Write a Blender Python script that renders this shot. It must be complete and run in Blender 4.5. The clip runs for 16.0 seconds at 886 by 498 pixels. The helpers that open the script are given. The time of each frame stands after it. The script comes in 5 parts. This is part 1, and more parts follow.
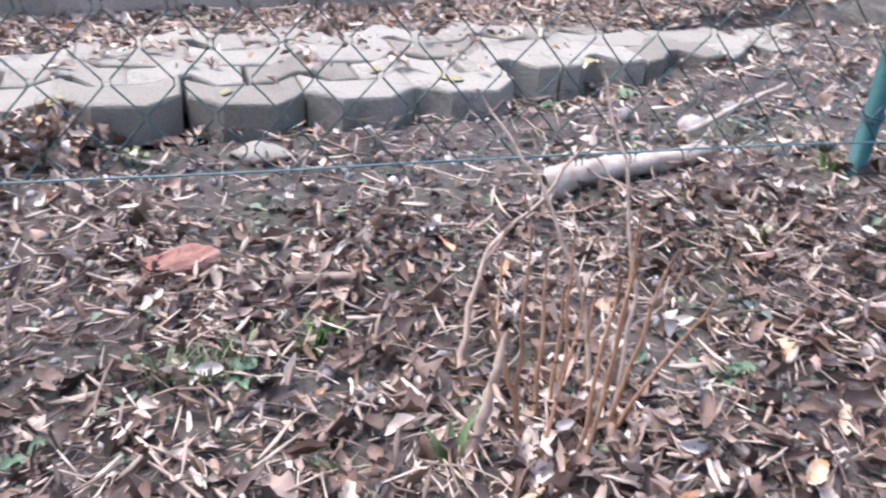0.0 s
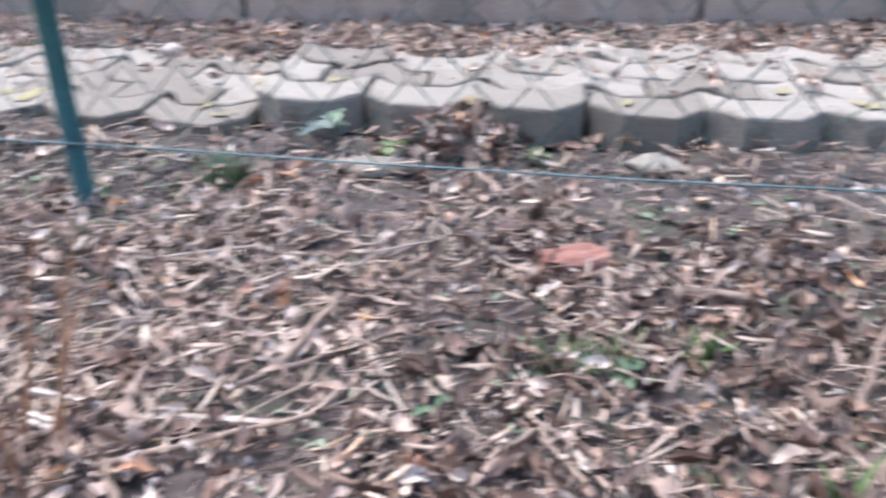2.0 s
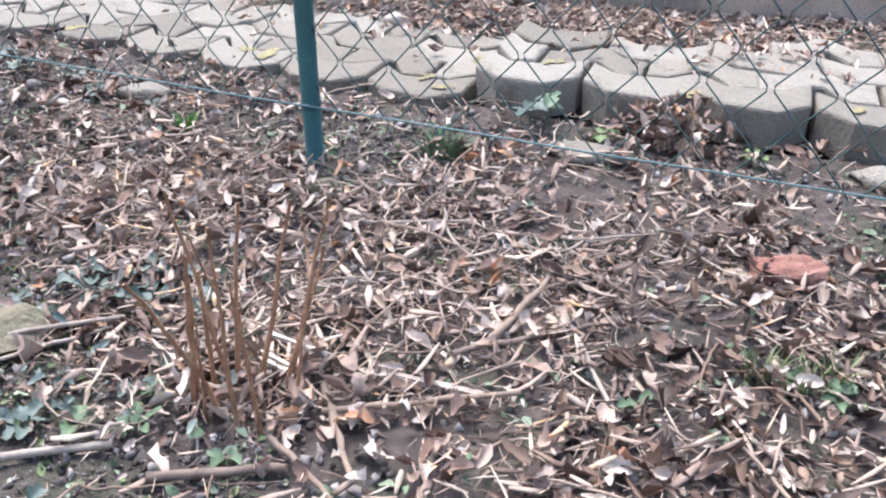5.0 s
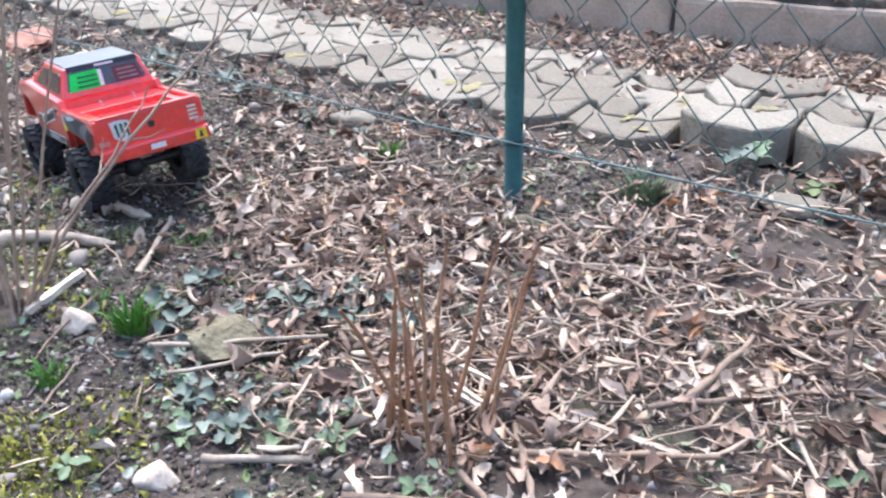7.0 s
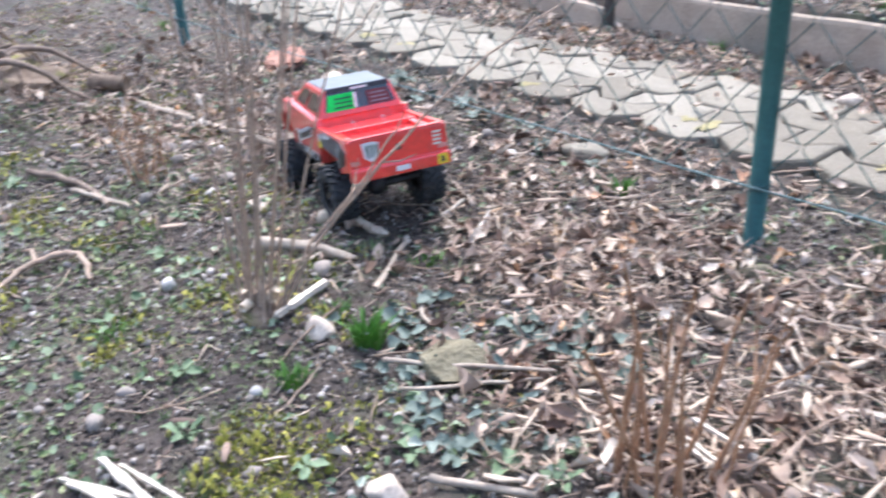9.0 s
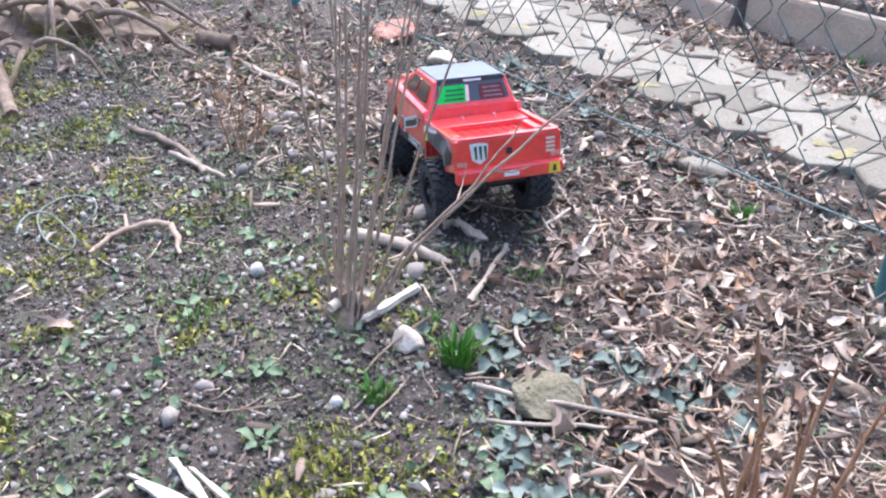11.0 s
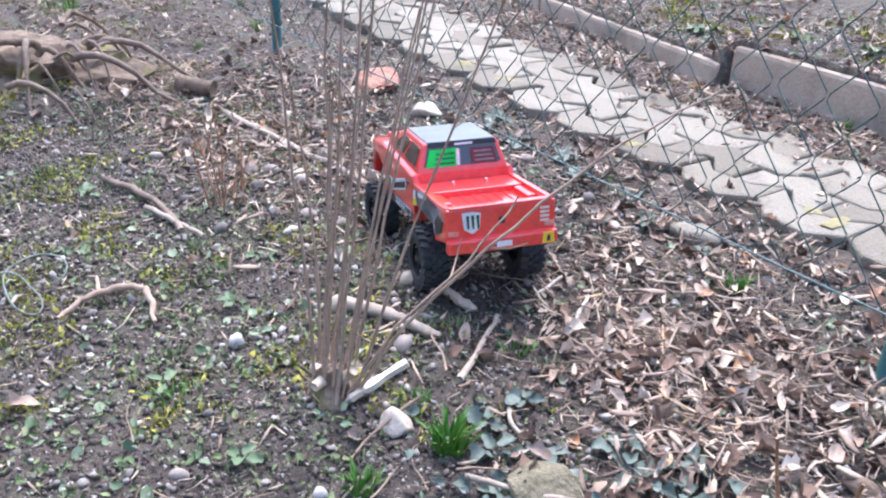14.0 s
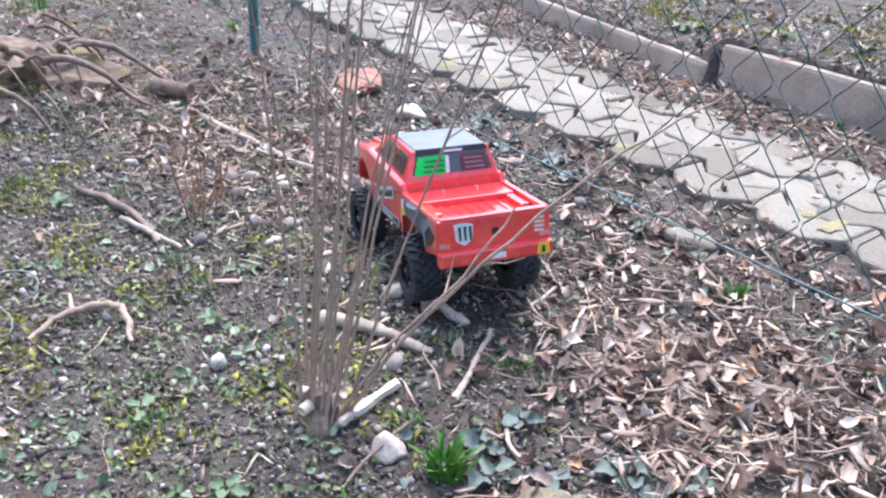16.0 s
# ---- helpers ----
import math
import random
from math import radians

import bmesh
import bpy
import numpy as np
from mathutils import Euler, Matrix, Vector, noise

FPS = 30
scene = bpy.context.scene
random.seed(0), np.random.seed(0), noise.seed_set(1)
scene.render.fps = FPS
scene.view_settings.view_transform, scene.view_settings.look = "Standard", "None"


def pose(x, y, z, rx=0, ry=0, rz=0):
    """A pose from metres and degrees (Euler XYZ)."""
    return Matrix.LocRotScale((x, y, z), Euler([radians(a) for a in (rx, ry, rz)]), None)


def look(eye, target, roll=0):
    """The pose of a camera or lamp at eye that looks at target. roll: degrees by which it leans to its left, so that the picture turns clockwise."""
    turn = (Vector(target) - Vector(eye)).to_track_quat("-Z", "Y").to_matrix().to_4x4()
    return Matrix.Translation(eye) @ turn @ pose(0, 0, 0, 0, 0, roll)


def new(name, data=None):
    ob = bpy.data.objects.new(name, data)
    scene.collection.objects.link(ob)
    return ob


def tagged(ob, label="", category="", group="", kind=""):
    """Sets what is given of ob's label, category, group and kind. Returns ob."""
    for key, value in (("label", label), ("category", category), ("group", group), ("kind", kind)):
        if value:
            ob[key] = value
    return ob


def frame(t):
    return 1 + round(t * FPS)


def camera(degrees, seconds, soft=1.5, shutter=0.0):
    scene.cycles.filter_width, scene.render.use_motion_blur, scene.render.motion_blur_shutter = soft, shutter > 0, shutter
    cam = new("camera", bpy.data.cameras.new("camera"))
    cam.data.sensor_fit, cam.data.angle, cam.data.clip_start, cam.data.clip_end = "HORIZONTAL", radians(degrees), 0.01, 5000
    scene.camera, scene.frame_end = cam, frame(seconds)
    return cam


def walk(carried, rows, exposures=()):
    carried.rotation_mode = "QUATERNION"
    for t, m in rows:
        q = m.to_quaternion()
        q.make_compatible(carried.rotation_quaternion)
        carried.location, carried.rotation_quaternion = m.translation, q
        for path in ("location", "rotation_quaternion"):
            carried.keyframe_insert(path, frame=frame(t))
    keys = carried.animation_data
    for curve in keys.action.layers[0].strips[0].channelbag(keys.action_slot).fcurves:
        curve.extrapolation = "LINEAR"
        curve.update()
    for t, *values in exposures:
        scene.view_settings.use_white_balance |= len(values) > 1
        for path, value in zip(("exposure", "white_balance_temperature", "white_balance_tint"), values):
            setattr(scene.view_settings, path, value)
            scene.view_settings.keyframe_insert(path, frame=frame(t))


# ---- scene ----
# The camera and its walk
cam = camera(54.0, 16.0, soft=2.1, shutter=0.65)
PATH = [
    (0, (0.92, -1.175, 0.661), (1.364, 0.508, -0.325), 4.4),
    (0.5, (0.916, -1.181, 0.652), (1.218, 0.546, -0.309), 4.4),
    (1, (0.892, -1.194, 0.652), (0.944, 0.555, -0.317), 2.7),
    (1.5, (0.886, -1.197, 0.654), (0.781, 0.552, -0.311), 1.7),
    (2, (0.847, -1.204, 0.652), (0.522, 0.514, -0.319), -0.1),
    (2.5, (0.826, -1.232, 0.667), (0.135, 0.362, -0.324), -2.4),
    (3, (0.803, -1.248, 0.671), (0.054, 0.311, -0.334), -1.6),
    (5.5, (0.777, -1.244, 0.695), (0.114, 0.333, -0.341), 0.4),
    (6, (0.76, -1.256, 0.698), (-0.071, 0.257, -0.313), -1.1),
    (6.5, (0.747, -1.258, 0.697), (-0.224, 0.181, -0.296), -1.6),
    (7, (0.745, -1.257, 0.702), (-0.28, 0.161, -0.269), -1.6),
    (7.5, (0.727, -1.259, 0.702), (-0.368, 0.111, -0.26), -1.6),
    (8, (0.733, -1.27, 0.715), (-0.414, 0.056, -0.248), -1.5),
    (8.5, (0.723, -1.279, 0.727), (-0.523, -0.015, -0.195), -2.1),
    (9, (0.701, -1.289, 0.721), (-0.672, -0.154, -0.187), -3.3),
    (9.5, (0.676, -1.292, 0.726), (-0.766, -0.271, -0.212), -3.6),
    (12, (0.558, -1.222, 0.758), (-0.885, -0.244, -0.222), 1.4),
    (12.5, (0.552, -1.22, 0.763), (-0.891, -0.216, -0.191), 1.5),
    (13, (0.546, -1.227, 0.77), (-0.888, -0.189, -0.161), 2.0),
    (13.5, (0.524, -1.233, 0.775), (-0.923, -0.2, -0.142), 1.9),
    (14, (0.51, -1.232, 0.774), (-0.937, -0.188, -0.13), 2.3),
    (14.5, (0.514, -1.232, 0.772), (-0.938, -0.183, -0.119), 2.4),
    (15, (0.504, -1.231, 0.773), (-0.945, -0.177, -0.117), 2.6),
    (15.5, (0.469, -1.224, 0.771), (-0.977, -0.161, -0.112), 1.9),
    (16, (0.447, -1.209, 0.769), (-0.97, -0.129, -0.141), 2.3),
]
walk(cam, [(t, look(eye, target, roll)) for t, eye, target, roll in PATH],
     exposures=[(0.0, 1.43, 5330, 16.0), (1.5, 1.38, 5320, 15.0), (3.2, 1.39, 5300, 14.0), (5.4, 1.42, 5450, 12.0), (9.7, 1.5, 5400, 10.5), (11.9, 1.47, 5320, 14.0), (16.0, 1.47, 5320, 14.0)])

# World, sun
sky = bpy.data.worlds.new("sky")
scene.world = sky
sky.use_nodes = True
sky_tex = sky.node_tree.nodes.new("ShaderNodeTexSky")
sky_tex.sky_type = "NISHITA"
sky_tex.sun_disc = False
sky_tex.sun_elevation = radians(62)
sky_tex.sun_rotation = radians(-50)
sky_tex.dust_density = 6.0
sky_tex.air_density = 1.2
sky_back = sky.node_tree.nodes["Background"]
sky_back.inputs["Strength"].default_value = 0.15
sky.node_tree.links.new(sky_tex.outputs[0], sky_back.inputs["Color"])
sun_data = bpy.data.lights.new("sun", "SUN")
sun_data.energy = 1.1
sun_data.angle = radians(30)
sun_data.color = (1.0, 0.95, 0.88)
sun = new("sun", sun_data)
SUN_EL, SUN_AZ = radians(62), radians(-50)
sun.matrix_world = look((4 * math.sin(SUN_AZ), 4 * math.cos(SUN_AZ), 4 * math.tan(SUN_EL)), (0, 0, 0))


# Materials
def nodes_of(name):
    m = bpy.data.materials.new(name)
    m.use_nodes = True
    return m, m.node_tree, m.node_tree.nodes["Principled BSDF"]


def ramp(tree, stops, interpolation="LINEAR"):
    n = tree.nodes.new("ShaderNodeValToRGB")
    n.color_ramp.interpolation = interpolation
    while len(n.color_ramp.elements) < len(stops):
        n.color_ramp.elements.new(0.5)
    for e, (p, c) in zip(n.color_ramp.elements, stops):
        e.position, e.color = p, (*c, 1)
    return n


def noise_tex(tree, scale, detail=5, rough=0.6, coords="Object"):
    co = tree.nodes.new("ShaderNodeTexCoord")
    n = tree.nodes.new("ShaderNodeTexNoise")
    n.inputs["Scale"].default_value, n.inputs["Detail"].default_value = scale, detail
    n.inputs["Roughness"].default_value = rough
    tree.links.new(co.outputs[coords], n.inputs["Vector"])
    return n


def mix(tree, kind, fac, a, b):
    n = tree.nodes.new("ShaderNodeMix")
    n.data_type, n.blend_type = "RGBA", kind
    for socket, value in ((n.inputs[0], fac), (n.inputs[6], a), (n.inputs[7], b)):
        if hasattr(value, "is_output"):
            tree.links.new(value, socket)
        elif isinstance(value, (int, float)):
            socket.default_value = value
        else:
            socket.default_value = (*value, 1)
    return n.outputs[2]


def bump(tree, shader, height, strength, distance):
    n = tree.nodes.new("ShaderNodeBump")
    n.inputs["Strength"].default_value, n.inputs["Distance"].default_value = strength, distance
    tree.links.new(height, n.inputs["Height"])
    tree.links.new(n.outputs[0], shader.inputs["Normal"])


def surface(name, stops, scale=20, rough=0.8, fine=150, bumps=0.4, depth=0.002, metal=0.0, coat=0.0, vary="", blotch=None, blotch_scale=4):
    """Coarse and fine noise mottling between the stops; vary: 'island' or 'object' spreads the tone from piece to piece."""
    m, tree, shader = nodes_of(name)
    coarse, small = noise_tex(tree, scale), noise_tex(tree, fine, 3)
    col = ramp(tree, stops)
    if vary:
        src = tree.nodes.new("ShaderNodeNewGeometry" if vary == "island" else "ShaderNodeObjectInfo")
        rnd = src.outputs["Random Per Island" if vary == "island" else "Random"]
        blend = tree.nodes.new("ShaderNodeMath")
        blend.operation = "MULTIPLY_ADD"
        blend.inputs[1].default_value = 0.35
        tree.links.new(coarse.outputs[0], blend.inputs[0])
        shifted = tree.nodes.new("ShaderNodeMath")
        shifted.operation = "MULTIPLY_ADD"
        shifted.inputs[1].default_value, shifted.inputs[2].default_value = 0.95, -0.15
        tree.links.new(rnd, shifted.inputs[0])
        tree.links.new(shifted.outputs[0], blend.inputs[2])
        tree.links.new(blend.outputs[0], col.inputs[0])
    else:
        tree.links.new(coarse.outputs[0], col.inputs[0])
    out = col.outputs[0]
    if blotch:
        spots = noise_tex(tree, blotch_scale, 4)
        edge = ramp(tree, [(0.56, (0, 0, 0)), (0.68, (1, 1, 1))])
        tree.links.new(spots.outputs[0], edge.inputs[0])
        out = mix(tree, "MIX", edge.outputs[0], out, blotch)
    grain = ramp(tree, [(0.25, (0.72, 0.72, 0.72)), (0.75, (1.12, 1.12, 1.12))])
    tree.links.new(small.outputs[0], grain.inputs[0])
    out = mix(tree, "MULTIPLY", 0.8, out, grain.outputs[0])
    tree.links.new(out, shader.inputs["Base Color"])
    shader.inputs["Roughness"].default_value, shader.inputs["Metallic"].default_value = rough, metal
    if coat:
        shader.inputs["Coat Weight"].default_value, shader.inputs["Coat Roughness"].default_value = coat, 0.1
        shader.inputs["Coat IOR"].default_value = 1.7
    if bumps:
        bump(tree, shader, small.outputs[0], bumps, depth)
    return m


def soil_material():
    m, tree, shader = nodes_of("soil")
    big, mid, small = noise_tex(tree, 2.2), noise_tex(tree, 24, 6, 0.7), noise_tex(tree, 190, 4, 0.7)
    base = ramp(tree, [(0.3, (0.05, 0.039, 0.031)), (0.5, (0.098, 0.077, 0.062)), (0.72, (0.18, 0.145, 0.118))])
    tree.links.new(mid.outputs[0], base.inputs[0])
    tone = ramp(tree, [(0.3, (0.75, 0.74, 0.76)), (0.7, (1.2, 1.15, 1.1))])
    tree.links.new(big.outputs[0], tone.inputs[0])
    col = mix(tree, "MULTIPLY", 1.0, base.outputs[0], tone.outputs[0])
    algae = noise_tex(tree, 5.5, 5, 0.7)
    green = ramp(tree, [(0.5, (0, 0, 0)), (0.7, (0.75, 0.75, 0.75))])
    tree.links.new(algae.outputs[0], green.inputs[0])
    col = mix(tree, "MIX", green.outputs[0], col, (0.105, 0.115, 0.062))
    grit = ramp(tree, [(0.62, (0, 0, 0)), (0.75, (1, 1, 1))])
    tree.links.new(small.outputs[0], grit.inputs[0])
    col = mix(tree, "MIX", grit.outputs[0], col, (0.25, 0.21, 0.18))
    tree.links.new(col, shader.inputs["Base Color"])
    shader.inputs["Roughness"].default_value = 0.95
    add = tree.nodes.new("ShaderNodeMath")
    tree.links.new(mid.outputs[0], add.inputs[0])
    tree.links.new(small.outputs[0], add.inputs[1])
    bump(tree, shader, add.outputs[0], 0.9, 0.008)
    return m


SOIL = soil_material()
DRY_LEAF = surface("dry_leaf", [(0.0, (0.075, 0.042, 0.028)), (0.2, (0.2, 0.12, 0.08)), (0.42, (0.38, 0.265, 0.19)), (0.65, (0.52, 0.4, 0.305)), (0.88, (0.66, 0.56, 0.45)), (0.95, (0.56, 0.36, 0.2)), (1.0, (0.5, 0.22, 0.08))], 60, 0.75, 300, 0.5, 0.001, vary="island")
DARK_LEAF = surface("dark_leaf", [(0.0, (0.035, 0.02, 0.013)), (0.4, (0.09, 0.05, 0.03)), (0.8, (0.18, 0.105, 0.062)), (1.0, (0.28, 0.18, 0.115))], 60, 0.6, 300, 0.5, 0.001, vary="island")
LITTER_LEAF = surface("litter_leaf", [(0.0, (0.07, 0.04, 0.026)), (0.25, (0.22, 0.13, 0.085)), (0.5, (0.38, 0.26, 0.18)), (0.8, (0.58, 0.46, 0.35)), (1.0, (0.46, 0.2, 0.08))], 60, 0.75, 300, 0.5, 0.001, vary="object")
CHIP = surface("wood_chip", [(0.0, (0.1, 0.066, 0.048)), (0.25, (0.24, 0.16, 0.115)), (0.5, (0.4, 0.29, 0.21)), (0.7, (0.5, 0.38, 0.27)), (0.92, (0.62, 0.5, 0.37)), (1.0, (0.5, 0.29, 0.12))], 80, 0.8, 400, 0.5, 0.001, vary="island")
TWIG = surface("twig", [(0.0, (0.09, 0.056, 0.038)), (0.4, (0.22, 0.145, 0.095)), (0.8, (0.44, 0.33, 0.23)), (1.0, (0.6, 0.48, 0.36))], 60, 0.8, 300, 0.5, 0.001, vary="island")
STICK_PALE = surface("pale_stick", [(0.2, (0.24, 0.18, 0.13)), (0.5, (0.4, 0.32, 0.24)), (0.8, (0.54, 0.45, 0.36))], 25, 0.75, 220, 0.6, 0.001)
STICK_WHITE = surface("split_wood", [(0.2, (0.38, 0.31, 0.23)), (0.5, (0.58, 0.5, 0.4)), (0.8, (0.7, 0.63, 0.52))], 25, 0.7, 260, 0.5, 0.001)
STICK_DARK = surface("dark_stick", [(0.2, (0.1, 0.07, 0.05)), (0.5, (0.22, 0.155, 0.11)), (0.8, (0.36, 0.27, 0.2))], 30, 0.8, 220, 0.6, 0.001)
STEM = surface("shrub_stem", [(0.2, (0.21, 0.135, 0.09)), (0.5, (0.37, 0.26, 0.18)), (0.8, (0.5, 0.38, 0.28))], 40, 0.7, 240, 0.5, 0.001)
STEM_RED = surface("reddish_stem", [(0.2, (0.2, 0.1, 0.05)), (0.5, (0.36, 0.19, 0.095)), (0.8, (0.48, 0.31, 0.18))], 40, 0.7, 240, 0.5, 0.001)
BARK = surface("bark", [(0.2, (0.085, 0.056, 0.038)), (0.5, (0.22, 0.155, 0.105)), (0.8, (0.35, 0.265, 0.19))], 30, 0.9, 150, 1.0, 0.004, blotch=(0.22, 0.21, 0.04), blotch_scale=9)
CUT_WOOD = surface("cut_wood", [(0.2, (0.45, 0.33, 0.22)), (0.6, (0.7, 0.58, 0.43)), (0.9, (0.8, 0.7, 0.56))], 40, 0.75, 200, 0.4, 0.001)
PAVER = surface("weathered_concrete", [(0.0, (0.178, 0.152, 0.112)), (0.4, (0.262, 0.228, 0.172)), (1.0, (0.325, 0.288, 0.224))], 22, 1.0, 130, 1.0, 0.004, vary="object", blotch=(0.2, 0.17, 0.125), blotch_scale=11)
LICHEN = surface("yellow_lichen", [(0.3, (0.26, 0.215, 0.09)), (0.7, (0.34, 0.295, 0.15))], 60, 0.95, 300, 0.8, 0.001)
KERB = surface("kerb_concrete", [(0.25, (0.36, 0.275, 0.2)), (0.5, (0.48, 0.38, 0.285)), (0.8, (0.55, 0.45, 0.35))], 9, 0.92, 120, 0.8, 0.003, blotch=(0.32, 0.265, 0.2), blotch_scale=3)
STONE_GREY = surface("grey_stone", [(0.25, (0.107, 0.090, 0.051)), (0.5, (0.197, 0.168, 0.102)), (0.8, (0.295, 0.257, 0.170))], 30, 0.9, 120, 1.0, 0.006)
STONE_WHITE = surface("white_stone", [(0.25, (0.44, 0.34, 0.26)), (0.5, (0.6, 0.49, 0.385)), (0.8, (0.71, 0.61, 0.5))], 40, 0.85, 160, 0.7, 0.002)
PEBBLE = surface("pebble", [(0.0, (0.12, 0.105, 0.09)), (0.35, (0.23, 0.2, 0.175)), (0.7, (0.36, 0.31, 0.265)), (1.0, (0.55, 0.5, 0.45))], 40, 0.85, 200, 0.5, 0.001, vary="island")
PEBBLE_ONE = surface("single_pebble", [(0.0, (0.17, 0.15, 0.13)), (0.35, (0.3, 0.25, 0.21)), (0.7, (0.42, 0.35, 0.29)), (1.0, (0.56, 0.52, 0.47))], 40, 0.85, 200, 0.5, 0.001, vary="object")
CLOD = surface("soil_clod", [(0.0, (0.04, 0.031, 0.025)), (0.5, (0.1, 0.078, 0.062)), (1.0, (0.21, 0.168, 0.136))], 60, 0.95, 300, 0.9, 0.002, vary="island")
BRICK = surface("brick_red", [(0.25, (0.2, 0.09, 0.06)), (0.5, (0.34, 0.16, 0.105)), (0.8, (0.43, 0.27, 0.2))], 30, 0.9, 200, 0.8, 0.002)
GRASS = surface("fresh_grass", [(0.0, (0.06, 0.14, 0.015)), (0.5, (0.12, 0.27, 0.03)), (1.0, (0.24, 0.4, 0.08))], 30, 0.6, 200, 0.2, 0.001, vary="island")
GRASS_DULL = surface("dull_grass", [(0.0, (0.09, 0.13, 0.04)), (0.5, (0.17, 0.22, 0.08)), (1.0, (0.32, 0.33, 0.16))], 30, 0.7, 200, 0.2, 0.001, vary="island")
WEED = surface("weed_leaf", [(0.0, (0.07, 0.11, 0.045)), (0.5, (0.16, 0.22, 0.11)), (1.0, (0.33, 0.38, 0.24))], 60, 0.6, 200, 0.3, 0.001, vary="island")
WEED_BLUE = surface("bluish_weed_leaf", [(0.0, (0.075, 0.1, 0.075)), (0.5, (0.15, 0.185, 0.145)), (1.0, (0.3, 0.33, 0.27))], 60, 0.6, 200, 0.3, 0.001, vary="island")
MOSS = surface("moss", [(0.0, (0.1, 0.115, 0.016)), (0.5, (0.28, 0.27, 0.04)), (1.0, (0.5, 0.44, 0.1))], 30, 0.95, 200, 0.3, 0.001, vary="island")
FENCE_GREEN = surface("green_coating", [(0.25, (0.012, 0.058, 0.048)), (0.5, (0.022, 0.09, 0.075)), (0.8, (0.045, 0.125, 0.105))], 12, 0.45, 120, 0.15, 0.0005)
FENCE_WIRE = surface("wire_coating", [(0.25, (0.015, 0.045, 0.04)), (0.5, (0.03, 0.075, 0.066)), (0.8, (0.09, 0.14, 0.125))], 40, 0.5, 200, 0.15, 0.0003)
CORD = surface("grey_green_cord", [(0.3, (0.13, 0.16, 0.12)), (0.7, (0.26, 0.3, 0.24))], 40, 0.6, 200, 0.15, 0.0003)
RED = surface("red_paint", [(0.3, (0.74, 0.03, 0.024)), (0.7, (0.84, 0.045, 0.036))], 18, 0.28, 90, 0.03, 0.0003, coat=1.0, blotch=(0.66, 0.06, 0.05), blotch_scale=30)
ROOF_GREY = surface("grey_film", [(0.3, (0.115, 0.13, 0.148)), (0.7, (0.16, 0.178, 0.198))], 18, 0.45, 260, 0.1, 0.0003, coat=0.25)
BLACK_PAINT = surface("black_paint", [(0.3, (0.012, 0.012, 0.013)), (0.7, (0.04, 0.04, 0.042))], 40, 0.4, 120, 0.05, 0.0003)
GREY_PAINT = surface("grey_paint", [(0.3, (0.16, 0.16, 0.165)), (0.7, (0.3, 0.3, 0.31))], 60, 0.4, 160, 0.05, 0.0003)
RUBBER = surface("tyre_rubber", [(0.3, (0.016, 0.018, 0.02)), (0.7, (0.04, 0.043, 0.047))], 50, 0.75, 220, 0.3, 0.0006, blotch=(0.07, 0.055, 0.045), blotch_scale=25)
PLASTIC = surface("black_plastic", [(0.3, (0.015, 0.015, 0.016)), (0.7, (0.032, 0.032, 0.034))], 40, 0.45, 160, 0.1, 0.0003)
STEEL = surface("bright_steel", [(0.3, (0.5, 0.5, 0.52)), (0.7, (0.68, 0.68, 0.7))], 30, 0.3, 200, 0.05, 0.0002, metal=1.0)
ORANGE = surface("orange_anodised", [(0.3, (0.5, 0.16, 0.015)), (0.7, (0.66, 0.24, 0.03))], 40, 0.35, 160, 0.05, 0.0002, metal=0.4)
WHITE = surface("white_vinyl", [(0.3, (0.68, 0.68, 0.68)), (0.7, (0.8, 0.8, 0.8))], 30, 0.4, 160, 0.03, 0.0002)
YELLOW = surface("yellow_vinyl", [(0.3, (0.75, 0.52, 0.02)), (0.7, (0.84, 0.62, 0.04))], 30, 0.4, 160, 0.03, 0.0002)
GREEN_VINYL = surface("green_vinyl", [(0.3, (0.02, 0.62, 0.06)), (0.7, (0.03, 0.74, 0.09))], 30, 0.45, 160, 0.03, 0.0002)
DARK_GREEN = surface("dark_green_vinyl", [(0.3, (0.01, 0.075, 0.03)), (0.7, (0.02, 0.12, 0.05))], 30, 0.4, 160, 0.03, 0.0002)
MAROON = surface("maroon_vinyl", [(0.3, (0.09, 0.014, 0.018)), (0.7, (0.15, 0.025, 0.03))], 30, 0.4, 160, 0.03, 0.0002)
GLASS = surface("tinted_window", [(0.3, (0.02, 0.014, 0.015)), (0.7, (0.05, 0.03, 0.032))], 20, 0.1, 160, 0.02, 0.0002, coat=1.0)
LAMP_RED = surface("tail_lamp", [(0.3, (0.62, 0.24, 0.2)), (0.7, (0.72, 0.34, 0.3))], 30, 0.2, 160, 0.02, 0.0002, coat=0.8)
LAMP_CLEAR = surface("head_lamp", [(0.3, (0.6, 0.56, 0.45)), (0.7, (0.75, 0.72, 0.62))], 30, 0.2, 160, 0.02, 0.0002, coat=0.8)


# Building helpers
def mesh_of(name, bm, material, smooth=False):
    me = bpy.data.meshes.new(name)
    bm.to_mesh(me)
    bm.free()
    me.materials.append(material)
    if smooth:
        me.polygons.foreach_set("use_smooth", [True] * len(me.polygons))
    return me


def part(name, bm, material, parent, label="", smooth=False):
    ob = new(name, mesh_of(name, bm, material, smooth))
    ob.parent = parent
    return tagged(ob, label)


def thing(name, bm, material, label, category, group="", smooth=False, m=None, kind=""):
    ob = new(name, mesh_of(name, bm, material, smooth))
    if m is not None:
        ob.matrix_world = m
    return tagged(ob, label, category, group, kind)


